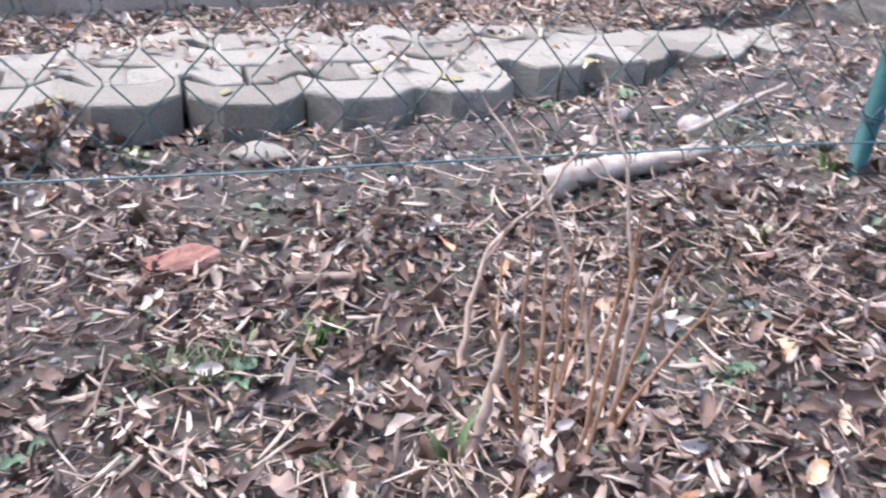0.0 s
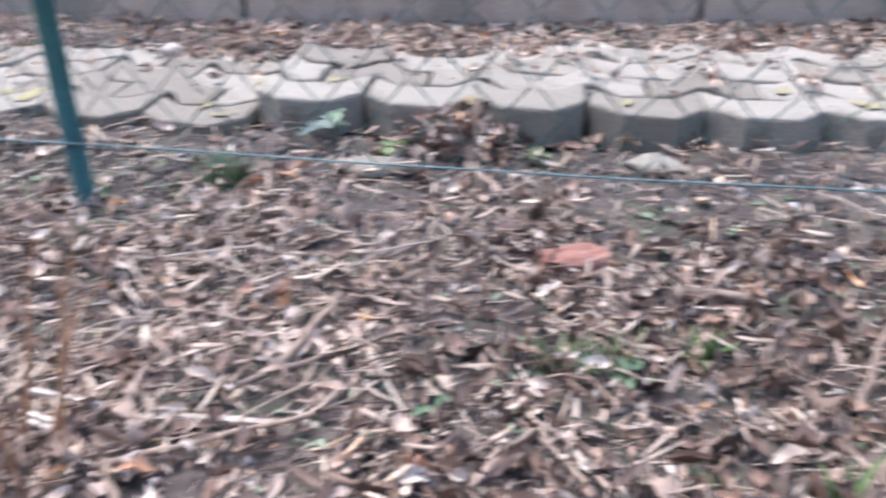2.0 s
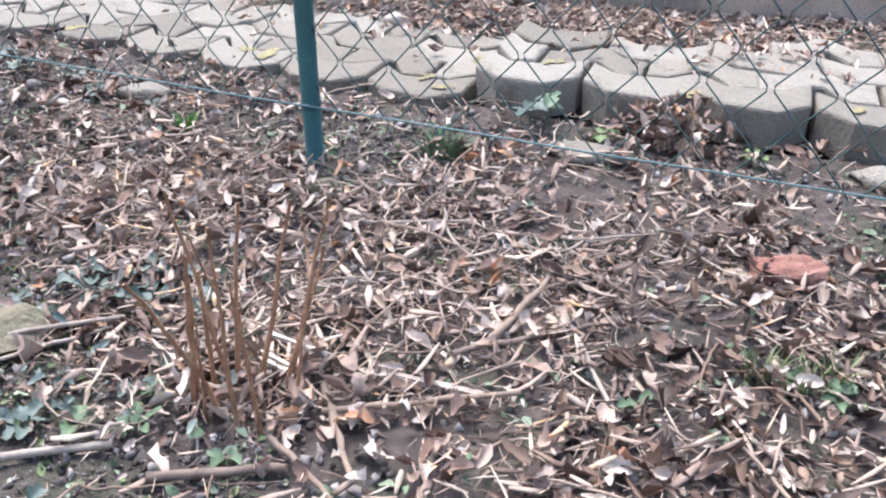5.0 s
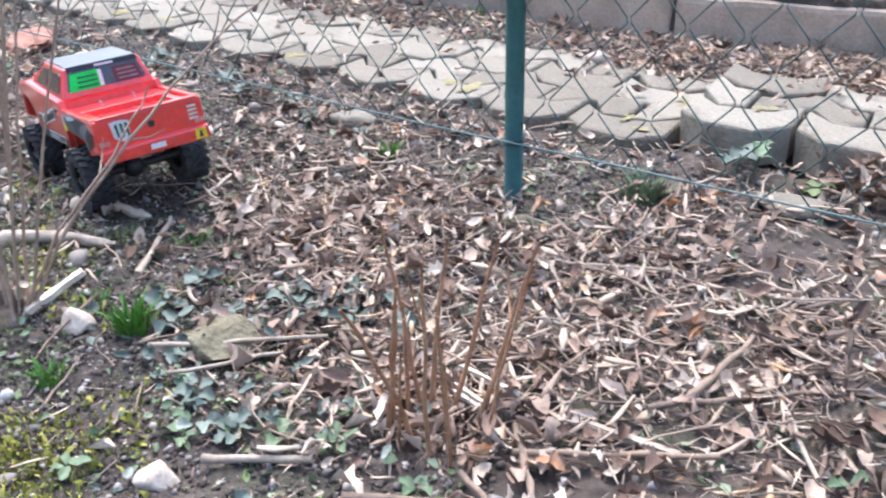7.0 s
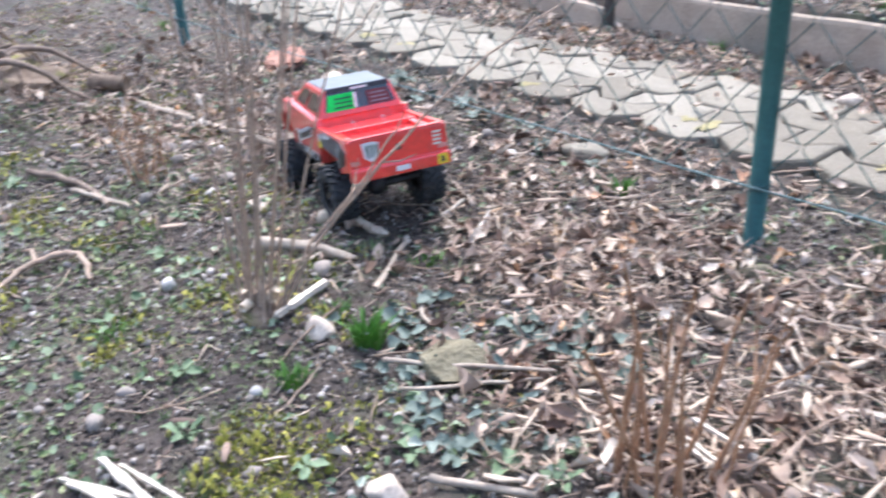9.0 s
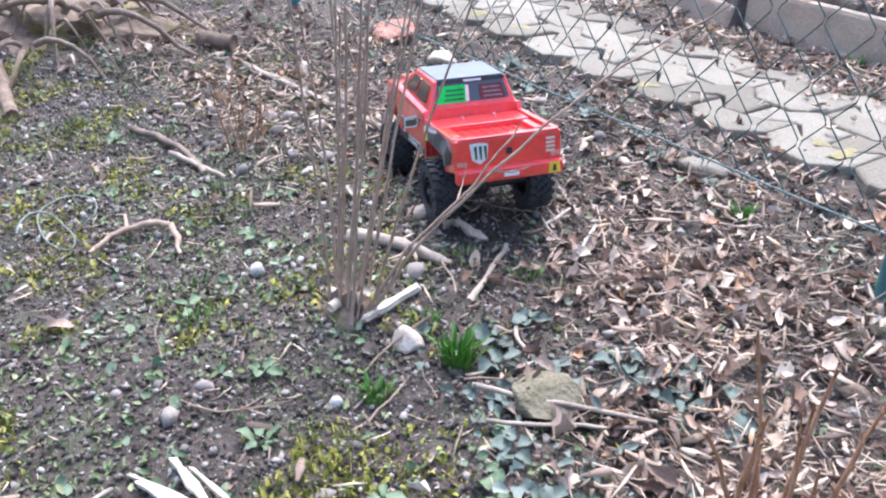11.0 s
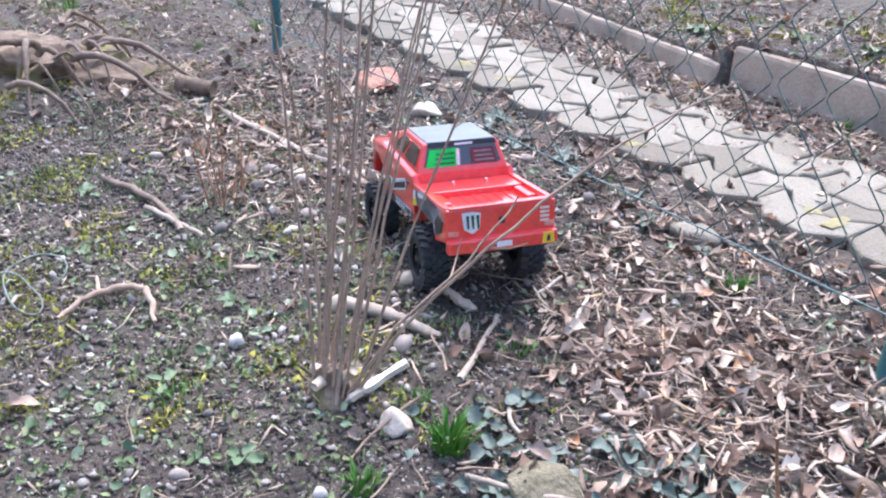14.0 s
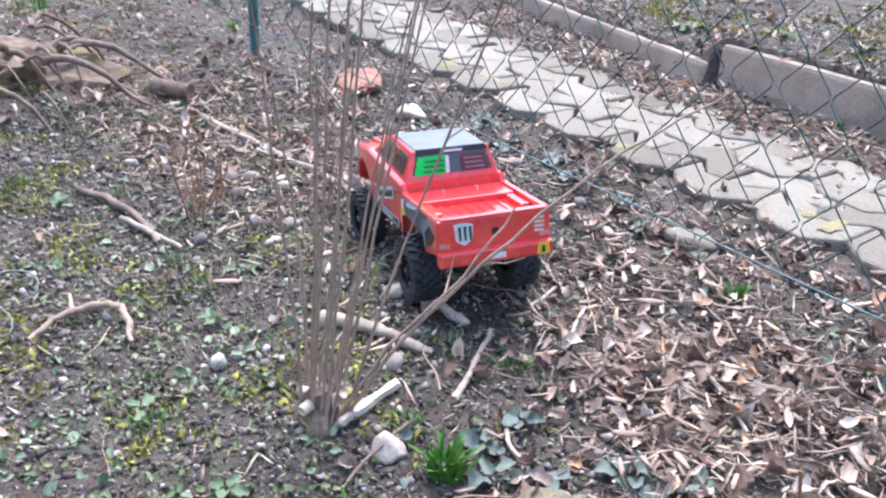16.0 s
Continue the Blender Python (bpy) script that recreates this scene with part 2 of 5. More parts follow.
def root(name, m, label, category, group="", kind=""):
    ob = new(name)
    ob.empty_display_size = 0.05
    ob.matrix_world = m
    return tagged(ob, label, category, group, kind)


def tube(bm, points, radii, sides=6, caps=True):
    """A tapered tube along points."""
    points = [Vector(p) for p in points]
    rings = []
    for i, p in enumerate(points):
        way = (points[min(i + 1, len(points) - 1)] - points[max(i - 1, 0)]).normalized()
        side = way.orthogonal().normalized() if abs(way.z) > 0.95 else way.cross((0, 0, 1)).normalized()
        up = side.cross(way)
        r = radii[i] if hasattr(radii, "__len__") else radii
        rings.append([bm.verts.new(p + r * (math.cos(a) * side + math.sin(a) * up)) for a in (2 * math.pi * k / sides for k in range(sides))])
    for a, b in zip(rings, rings[1:]):
        for k in range(sides):
            bm.faces.new((a[k], a[(k + 1) % sides], b[(k + 1) % sides], b[k]))
    if caps:
        bm.faces.new(rings[0])
        bm.faces.new(rings[-1][::-1])
    return bm


def block(bm, x0, x1, y0, y1, z0, z1, bevel=0.0):
    made = bmesh.ops.create_cube(bm, size=1, matrix=Matrix.Translation(((x0 + x1) / 2, (y0 + y1) / 2, (z0 + z1) / 2)) @ Matrix.Diagonal((x1 - x0, y1 - y0, z1 - z0, 1)))
    if bevel:
        edges = {e for v in made["verts"] for e in v.link_edges}
        bmesh.ops.bevel(bm, geom=list(edges), offset=bevel, segments=2, affect="EDGES", profile=0.6)
    return bm


def prism(bm, outline, axis, lo, hi):
    """Extrudes a flat outline along axis ('y' or 'z') from lo to hi."""
    def at(p, h):
        return (p[0], h, p[1]) if axis == "y" else (p[0], p[1], h)
    a = [bm.verts.new(at(p, lo)) for p in outline]
    b = [bm.verts.new(at(p, hi)) for p in outline]
    n = len(outline)
    for k in range(n):
        bm.faces.new((a[k], a[(k + 1) % n], b[(k + 1) % n], b[k]))
    bm.faces.new(a[::-1])
    bm.faces.new(b)
    bmesh.ops.recalc_face_normals(bm, faces=bm.faces)
    return bm


def smooth_step(a, b, v):
    u = min(1.0, max(0.0, (v - a) / (b - a)))
    return u * u * (3 - 2 * u)


rng = random.Random(7)


# The lie of the land
def kerb_line(x):
    """Where the front of the kerb runs."""
    xs, ys = (-4.0, -2.2, -1.135, -1.122, -0.09, 1.085, 2.15, 4.0), (1.75, 1.15, 0.955, 0.985, 0.95, 1.16, 1.43, 1.9)
    return float(np.interp(x, xs, ys))


def bow(x):
    """How far the paved strip swings away from the fence."""
    return 0.045 * x * x if x > 0 else 0.02 * x * x


def land(x, y):
    z = 0.016 * noise.noise((x * 1.7, y * 1.7, 0.3)) + 0.009 * noise.noise((x * 6, y * 6, 4.1)) + 0.004 * noise.noise((x * 17, y * 17, 8.7))
    k = kerb_line(x)
    z += 0.03 * smooth_step(0.66 + bow(x), 0.82 + bow(x), y) + (0.085 + 0.06 * smooth_step(-1.2, -1.1, x)) * smooth_step(k + 0.004, k + 0.022, y) + 0.25 * smooth_step(k + 0.4, k + 4, y)
    z += 0.085 * smooth_step(1.35, 2.3, x) * smooth_step(-0.6, 0.0, y)
    z -= 0.026 * smooth_step(0.3, 0.05, math.hypot(x + 0.88, y + 0.27))
    z += 0.014 * smooth_step(0.2, 0.34, y - bow(x)) * smooth_step(0.1, 0.2, x)
    z += 0.012 * smooth_step(0.1, 0.24, y - bow(x)) * smooth_step(0.16, 0.08, x)
    z -= 0.03 * smooth_step(0.32, 0.4, y - bow(x)) * smooth_step(0.72, 0.66, y - bow(x))
    z += 0.05 * smooth_step(0.5, 0.1, math.hypot(x + 2.15, y + 0.75))
    return z


def mulch(x, y):
    """How thick leaves and chips lie, 0 to 1."""
    k = kerb_line(x)
    if y > k + 0.06:
        return 0.09 + 0.3 * smooth_step(-0.7, 0.4, x)
    if y > 0.7 + bow(x):
        return 0.28 + 0.5 * smooth_step(-0.4, 0.1, x)
    if 0.24 + bow(x) < y and x < 1.45:
        return 0.16
    m = 0.1 + 0.9 * smooth_step(-0.16, 0.12, x + y + 0.68 + 0.12 * noise.noise((x * 4, y * 4, 1)))
    m += 0.34 * smooth_step(-0.9, -1.2, x) * smooth_step(-0.8, -0.5, y)
    m *= 1 - 0.38 * smooth_step(0.7, 1.15, x)
    m *= 1 - 0.7 * smooth_step(-0.6, -0.74, y + 0.05 * noise.noise((x * 5, y * 5, 2)))
    m *= 1 - 0.6 * smooth_step(-0.09, 0.06, y)
    m *= 1 - 0.4 * smooth_step(0.5, 0.15, math.hypot(x - 0.95, (y + 0.45) * 1.2))
    m *= 1 - 0.85 * smooth_step(0.13, 0.05, math.hypot(0.45 * (0.89 * (x - 0.33) + 0.46 * (y + 0.67)), 1.5 * (0.89 * (y + 0.67) - 0.46 * (x - 0.33))))
    m *= 1 - 0.6 * smooth_step(0.2, 0.02, math.hypot((x + 0.02) * 0.8, y - 0.02))
    return m * (0.7 + 0.55 * noise.noise((x * 5, y * 5, 9)))


def ground():
    xs = np.concatenate([[-60, -20, -8], np.concatenate([np.arange(-4.2, -2.2, 0.04), np.arange(-2.2, 2.4, 0.0125)]), [8, 20, 60]])
    ys = np.concatenate([[-60, -20, -6, -2.5], np.arange(-1.3, 1.7, 0.012), [2.4, 3.2, 6, 20, 60]])
    verts = [(x, y, land(x, y) + 0.006 * noise.noise((x * 38, y * 38, 2)) + 0.003 * noise.noise((x * 90, y * 90, 5))) for y in ys for x in xs]
    n = len(xs)
    faces = [(j * n + i, j * n + i + 1, (j + 1) * n + i + 1, (j + 1) * n + i) for j in range(len(ys) - 1) for i in range(n - 1)]
    me = bpy.data.meshes.new("ground")
    me.from_pydata(verts, [], faces)
    me.materials.append(SOIL)
    me.polygons.foreach_set("use_smooth", [True] * len(me.polygons))
    return tagged(new("ground", me), "dark crumbly garden soil strewn with litter", "ground", kind="structure")


ground()


# Kerb of upright concrete slabs behind the paving
def kerb():
    top = root("kerb", pose(0, 0, 0), "weathered grey-brown concrete kerb slabs set upright", "kerb", kind="structure")
    corners = [(-3.2, 1.5), (-2.2, 1.15), (-1.135, 0.955), (-1.122, 0.985), (-0.09, 0.95), (1.085, 1.16), (2.15, 1.43), (3.2, 1.7)]
    for i, (a, b) in enumerate(zip(corners, corners[1:])):
        if b[0] - a[0] < 0.2:
            continue
        low = 0.06 if b[0] < -1.1 else 0.0
        a, b = Vector((*a, 0)), Vector((*b, 0))
        size = (b - a).length
        bm = bmesh.new()
        block(bm, 0.006, size - 0.006, 0, 0.04, -0.05, 0.172 - low + rng.uniform(-0.006, 0.006), 0.014)
        bmesh.ops.subdivide_edges(bm, edges=[e for e in bm.edges if e.calc_length() > 0.3], cuts=12)
        for v in bm.verts:
            v.co += 0.006 * Vector((0, noise.noise(v.co * 9 + Vector((i, 0, 0))), noise.noise(v.co * 7 + Vector((0, i, 0)))))
        ob = part("slab", bm, KERB, top)
        ob.matrix_local = Matrix.Translation(a) @ Matrix.Rotation(math.atan2(b.y - a.y, b.x - a.x), 4, "Z") @ pose(0, 0, 0, rng.uniform(-2, 2), 0, 0)


kerb()


# Litter that nobody could count
def leaf_shape(long, wide, curl, roll, lobes=0, rows=6):
    """A dry leaf: verts and faces of a curled blade, lying along x."""
    verts, faces = [], []
    r = random.Random(int(long * 100 + wide * 977 + curl * 31 + rows))
    for i in range(rows):
        u = i / (rows - 1)
        half = wide / 2 * math.sin(math.pi * min(0.96, 0.05 + 0.93 * u) ** 0.9) ** 0.65 * r.uniform(0.68, 1.2)
        if lobes:
            half *= 0.75 + 0.35 * abs(math.sin(u * math.pi * lobes))
        for v in (-1, -0.4, 0.4, 1):
            y = v * half
            z = roll * (y / wide) ** 2 * wide * 4 + curl * long * (u - 0.5) ** 2 + 0.16 * half * math.sin(7 * u + 3 * v)
            verts.append(((u - 0.5) * long + r.uniform(-0.05, 0.05) * long, y + r.uniform(-0.06, 0.06) * wide, z + r.uniform(-0.05, 0.05) * wide))
    for i in range(rows - 1):
        for k in range(3):
            a = i * 4 + k
            faces.append((a, a + 1, a + 5, a + 4))
    return np.array(verts), faces


def chip_shape(long, wide, bend):
    verts = []
    for u, w in ((-0.5, 0.55), (-0.1, 1.0), (0.5, 0.35)):
        for y, z in ((-1, 0), (1, 0), (0.8, 1), (-0.8, 1)):
            verts.append((u * long, y * wide / 2 * w, z * wide * 0.22 + bend * long * u * u))
    faces = [(0, 1, 2, 3), (8, 11, 10, 9)]
    for r in (0, 4):
        faces += [(r + k, r + 4 + k, r + 4 + (k + 1) % 4, r + (k + 1) % 4) for k in range(4)]
    return np.array(verts), faces


def twig_shape(long, thick, bend, seed):
    r = random.Random(seed)
    bm = bmesh.new()
    pts = [((i / 5 - 0.5) * long, bend * long * math.sin(i * 0.9 + seed) * 0.3 + r.uniform(-1, 1) * 0.02 * long, r.uniform(-1, 1) * 0.02 * long) for i in range(6)]
    tube(bm, pts, [thick * (1 - 0.09 * i) for i in range(6)], 5)
    if seed % 2:
        a = Vector(pts[3])
        tube(bm, [a, a + Vector((0.12 * long, 0.14 * long, 0.02 * long)), a + Vector((0.2 * long, 0.2 * long, 0.05 * long))], [thick * 0.6, thick * 0.5, thick * 0.3], 4)
    bm.verts.index_update()
    shape = np.array([v.co[:] for v in bm.verts]), [tuple(v.index for v in f.verts) for f in bm.faces]
    bm.free()
    return shape


def lump_shape(flat, rough, seed):
    bm = bmesh.new()
    bmesh.ops.create_icosphere(bm, subdivisions=1, radius=0.5)
    for v in bm.verts:
        v.co *= 1 + rough * noise.noise(v.co * 2.3 + Vector((seed, 0, 0)))
        v.co.z *= flat
    bm.verts.index_update()
    shape = np.array([v.co[:] for v in bm.verts]), [tuple(v.index for v in f.verts) for f in bm.faces]
    bm.free()
    return shape


def blade_shape(long, wide, lean):
    verts = []
    for u in (0, 0.35, 0.7, 1.0):
        w = wide / 2 * (1 - u ** 2) + 0.0002
        verts += [(lean * long * u * u, -w, long * (u - 0.2 * lean * u * u)), (lean * long * u * u, w, long * (u - 0.2 * lean * u * u))]
    return np.array(verts), [(2 * i, 2 * i + 1, 2 * i + 3, 2 * i + 2) for i in range(3)]


def turns(n, tilt, gen):
    """n random turns: any heading, tilted by up to about tilt degrees."""
    yaw, pitch, roll = gen.uniform(0, 2 * np.pi, n), np.radians(gen.normal(0, tilt, n)), np.radians(gen.normal(0, tilt, n))
    cy, sy, cp, sp, cr, sr = np.cos(yaw), np.sin(yaw), np.cos(pitch), np.sin(pitch), np.cos(roll), np.sin(roll)
    m = np.empty((n, 3, 3))
    m[:, 0] = np.stack([cy * cp, cy * sp * sr - sy * cr, cy * sp * cr + sy * sr], 1)
    m[:, 1] = np.stack([sy * cp, sy * sp * sr + cy * cr, sy * sp * cr - cy * sr], 1)
    m[:, 2] = np.stack([-sp, cp * sr, cp * cr], 1)
    return m


def spread(name, shapes, places, sizes, tilt, material, label, category, seed, smooth=False):
    """Joins many small pieces, one at each place, into one object."""
    gen = np.random.default_rng(seed)
    pick = gen.integers(0, len(shapes), len(places))
    all_verts, loops, starts, totals, base = [], [], [], [], 0
    places, sizes = np.array(places), np.array(sizes)
    for s, (verts, faces) in enumerate(shapes):
        mine = np.nonzero(pick == s)[0]
        m = turns(len(mine), tilt, gen)
        world = np.einsum("nij,vj->nvi", m, verts) * sizes[mine][:, None, None] + places[mine][:, None, :]
        all_verts.append(world.reshape(-1, 3))
        flat = np.concatenate([np.array(f) for f in faces])
        counts = np.array([len(f) for f in faces])
        loops.append((flat[None] + base + (np.arange(len(mine)) * len(verts))[:, None]).ravel())
        totals.append(np.tile(counts, len(mine)))
        base += len(mine) * len(verts)
    verts, loops, totals = np.concatenate(all_verts), np.concatenate(loops), np.concatenate(totals)
    me = bpy.data.meshes.new(name)
    me.vertices.add(len(verts))
    me.vertices.foreach_set("co", verts.ravel())
    me.loops.add(len(loops))
    me.loops.foreach_set("vertex_index", loops.astype(np.int32))
    me.polygons.add(len(totals))
    me.polygons.foreach_set("loop_start", np.concatenate([[0], np.cumsum(totals)[:-1]]).astype(np.int32))
    me.update(calc_edges=True)
    me.validate()
    me.materials.append(material)
    if smooth:
        me.polygons.foreach_set("use_smooth", [True] * len(me.polygons))
    return tagged(new(name, me), label, category, kind="stuff")


def strew(n, weight, lift, seed, box=(-3.6, 2.9, -1.42, 2.0)):
    """n places on the ground, as dense as weight(x, y) says."""
    r = random.Random(seed)
    out = []
    while len(out) < n:
        x, y = r.uniform(box[0], box[1]), r.uniform(box[2], box[3])
        if r.random() < weight(x, y) * far_off(x):
            out.append((x, y, land(x, y) + r.uniform(0.0, lift)))
    return out


def far_off(x):
    """Thins the litter out where the path never comes near."""
    return 1.0 if x > -2.2 else 0.45


def sized(n, lo, hi, seed):
    return lo + (hi - lo) * np.random.default_rng(seed).random(n) ** 1.8


def bare(x, y):
    """Open soil, where grit and clods show."""
    return 1.0 if y > kerb_line(x) + 0.07 else (1 - 0.8 * min(1.0, mulch(x, y))) * (0.15 if (0.28 + bow(x) < y < 0.7 + bow(x)) else 1.0)


def mossy(x, y):
    patch = noise.noise((x * 5, y * 5, 31)) + 0.5 * noise.noise((x * 14, y * 14, 3))
    where = smooth_step(-0.72, -1.0, y + 0.1 * x) * smooth_step(0.25, -0.1, x) * (1 - 0.65 * smooth_step(-0.45, -0.8, x))
    where = max(where, 0.22 * smooth_step(-0.5, -0.72, y + 0.2 * x) * smooth_step(0.1, -0.3, x), 0.5 * smooth_step(0.08, 0.2, y - kerb_line(x)))
    return where * smooth_step(0.02, 0.3, patch)


LEAVES = [leaf_shape(1, 0.42, 0.5, 0.5), leaf_shape(1, 0.34, -0.4, 0.8), leaf_shape(1, 0.5, 0.9, 0.3), leaf_shape(1, 0.55, 0.3, 0.9, 2), leaf_shape(1, 0.3, 1.2, 1.0), leaf_shape(1, 0.6, -0.7, 0.5, 3), leaf_shape(1, 0.25, 0.6, 1.6, 0, 5), leaf_shape(0.7, 0.5, 0.2, 1.2, 2, 7), leaf_shape(0.8, 0.62, -0.9, 0.7, 3, 7)]
CHIPS = [chip_shape(1, 0.06, 0.1), chip_shape(1, 0.08, -0.12), chip_shape(1, 0.16, 0.1), chip_shape(1, 0.1, -0.15), chip_shape(1, 0.2, 0.25), chip_shape(1, 0.28, 0.0)]
TWIGS = [twig_shape(1, 0.014, 0.2, 1), twig_shape(1, 0.02, 0.1, 2), twig_shape(1, 0.011, 0.35, 3), twig_shape(1, 0.016, 0.15, 4), twig_shape(1, 0.009, 0.5, 5)]
LUMPS = [lump_shape(0.6, 1.1, 1), lump_shape(0.5, 1.3, 5), lump_shape(0.75, 0.9, 9), lump_shape(0.4, 1.2, 14)]
SHARDS = [(np.array([(0.5, 0.1, 0), (-0.45, 0.15, 0.05), (0.1, 0.5, -0.05), (0.0, -0.4, 0.1), (0.05, 0.1, 0.35), (0, 0, -0.3)]) * np.array(k), [(0, 2, 4), (2, 1, 4), (1, 3, 4), (3, 0, 4), (2, 0, 5), (1, 2, 5), (3, 1, 5), (0, 3, 5)]) for k in ((1, 1, 1), (1.3, 0.6, 0.7), (0.8, 1.1, 0.5))]
NEAR_SOIL = (-1.9, 0.35, -1.36, 0.2)

spread("soil_clods", LUMPS, strew(26000, bare, 0.002, 21), sized(26000, 0.004, 0.017, 22), 60, CLOD, "dark crumbs and clods of damp soil", "soil", 23)
spread("gravel", LUMPS, strew(17000, lambda x, y: 0.3 + 0.7 * bare(x, y), 0.004, 31), sized(17000, 0.003, 0.019, 32), 40, PEBBLE, "scattered grey and beige bits of gravel", "gravel", 33, True)
spread("soil_crumbs", SHARDS, strew(42000, lambda x, y: bare(x, y) ** 1.5, 0.004, 25, NEAR_SOIL), sized(42000, 0.003, 0.012, 26), 50, CLOD, "fine loose crumbs of dry topsoil", "soil", 27)
spread("grit", SHARDS, strew(11000, lambda x, y: bare(x, y) ** 1.5, 0.005, 35, NEAR_SOIL), sized(11000, 0.003, 0.013, 36), 40, PEBBLE, "pale grit and crumbled bits of litter", "gravel", 37)
spread("herb_bits", [leaf_shape(1, 0.7, 0.3, 0.2, 0, 3), leaf_shape(1, 0.45, -0.3, 0.3, 0, 4), blade_shape(1.2, 0.2, 0.8)], strew(9000, lambda x, y: bare(x, y) ** 1.5 * smooth_step(-0.2, 0.3, noise.noise((x * 4, y * 4, 17))) * (1 if y < -0.3 else 0.3), 0.008, 85, NEAR_SOIL), sized(9000, 0.005, 0.016, 86), 40, GRASS_DULL, "fine dull-green weeds and grass sprigs", "weeds", 87)
spread("straw_bits", CHIPS[:3], strew(3200, lambda x, y: bare(x, y) ** 1.5, 0.008, 45, NEAR_SOIL), sized(3200, 0.008, 0.03, 46), 15, CHIP, "short bits of straw and bark on the soil", "mulch", 47)
spread("straw_litter", [chip_shape(1, 0.07, 0.12), chip_shape(1, 0.05, -0.2), chip_shape(1, 0.1, 0.3)], strew(11000, lambda x, y: mulch(x, y) * smooth_step(-0.45, 0.35, noise.noise((x * 5, y * 5, 91))), 0.028, 141), sized(11000, 0.015, 0.07, 142), 14, CHIP, "thin dry straws and shreds of stalk", "mulch", 143)
spread("wood_chips", CHIPS, strew(32000, mulch, 0.024, 41), sized(32000, 0.01, 0.05, 42), 15, CHIP, "dry pale-brown wood chips and bark shreds", "mulch", 43)
spread("leaf_litter", LEAVES, strew(15000, lambda x, y: mulch(x, y) * smooth_step(-0.9, 0.2, noise.noise((x * 4, y * 4, 57))), 0.024, 51), sized(15000, 0.01, 0.046, 52), 24, DRY_LEAF, "withered curled brown and beige leaves", "leaf litter", 53, True)
spread("leaf_heap", LEAVES, [(0.575 + a, 0.325 + b, land(0.575, 0.325) + c) for a, b, c in ((rng.gauss(0, 0.05), rng.gauss(0, 0.03), abs(rng.gauss(0, 0.032))) for _ in range(260))], sized(260, 0.018, 0.045, 57), 35, DRY_LEAF, "small heap of brown leaves against the paving", "leaf litter", 58, True)
spread("leaf_heap", LEAVES, [(1.27 + a, -0.55 + b, land(1.27 + a, -0.55 + b) + c) for a, b, c in ((rng.gauss(0, 0.09), rng.gauss(0, 0.07), abs(rng.gauss(0, 0.02))) for _ in range(190))], sized(190, 0.018, 0.05, 157), 30, DRY_LEAF, "reddish-brown leaves caught round the foot of the stems", "leaf litter", 158, True)
spread("leaf_heap", LEAVES, [(0.27 + a, -0.6 + b, land(0.27 + a, -0.6 + b) + c) for a, b, c in ((rng.gauss(0, 0.1), rng.gauss(0, 0.06), abs(rng.gauss(0, 0.018))) for _ in range(110))], sized(110, 0.018, 0.045, 257), 30, DRY_LEAF, "brown leaves caught round the foot of cut stems", "leaf litter", 258, True)
spread("paving_leaves", LEAVES, [(x, 0.36 + bow(x) + d, (0.092 if x > 0.16 else 0.047) + 0.004 * abs(math.sin(99 * x))) for x, d in ((rng.uniform(0.22, 1.7) if rng.random() < 0.62 else rng.uniform(-1.2, 0.1), 0.4 * rng.random() ** 0.45) for _ in range(330))], sized(330, 0.012, 0.042, 357), 12, DRY_LEAF, "fallen brown leaves blown onto the paving stones", "leaf litter", 358, True)
# Litter in a darker brown, laid only on the bed past x = 0.45
spread("damp_litter", LEAVES + CHIPS[2:5], strew(3300, lambda x, y: smooth_step(0.45, 0.9, x) * smooth_step(0.15, 0.0, y) * smooth_step(-0.55, 0.15, noise.noise((x * 4, y * 4, 61))), 0.026, 161, (0.4, 2.3, -0.95, 0.2)), sized(3300, 0.012, 0.05, 162), 20, DARK_LEAF, "dark-brown leaves and bark on the bed", "leaf litter", 163, True)
spread("low_weeds", [leaf_shape(1, 0.7, 0.5, 0.4, 0, 6), leaf_shape(1, 0.85, -0.3, 0.5, 2, 6), leaf_shape(1, 0.55, 0.7, 0.6, 0, 5)], [(x, y, land(x, y) + 0.008 + abs(rng.gauss(0, 0.012))) for x, y in ((rng.gauss(-0.02, 0.13), rng.gauss(-0.69, 0.075)) for _ in range(70))], sized(70, 0.01, 0.03, 187), 24, WEED_BLUE, "patch of grey-green wilting weed leaves", "weeds", 188, True)
spread("twig_litter", TWIGS, strew(4600, mulch, 0.03, 61), sized(4600, 0.03, 0.15, 62), 7, TWIG, "thin dry broken twigs lying criss-cross", "twigs", 63, True)
spread("moss", [blade_shape(1, 0.5, 0.6), blade_shape(1, 0.35, 0.2), blade_shape(0.8, 0.6, 0.9)], strew(32000, mossy, 0.006, 71), sized(32000, 0.005, 0.017, 72), 25, MOSS, "yellow-green moss creeping over the soil", "moss", 73)
spread("seedling_leaves", [leaf_shape(1, 0.8, 0.3, 0.2, 0, 5), leaf_shape(1, 0.6, -0.3, 0.3, 0, 5)], strew(9000, lambda x, y: bare(x, y) * smooth_step(0.0, 0.45, noise.noise((x * 6, y * 6, 77)) + 0.25) * (1 if y < 0.1 or y > 0.9 else 0.35), 0.01, 81), sized(9000, 0.006, 0.021, 82), 25, WEED, "tiny dull-green weed seedlings dotted over the soil", "weeds", 83, True)


# Fence: posts, tension wire, chain link
TENSION = surface("tension_wire", [(0.25, (0.06, 0.13, 0.12)), (0.5, (0.12, 0.2, 0.185)), (0.8, (0.22, 0.3, 0.28))], 40, 0.35, 200, 0.15, 0.0003)


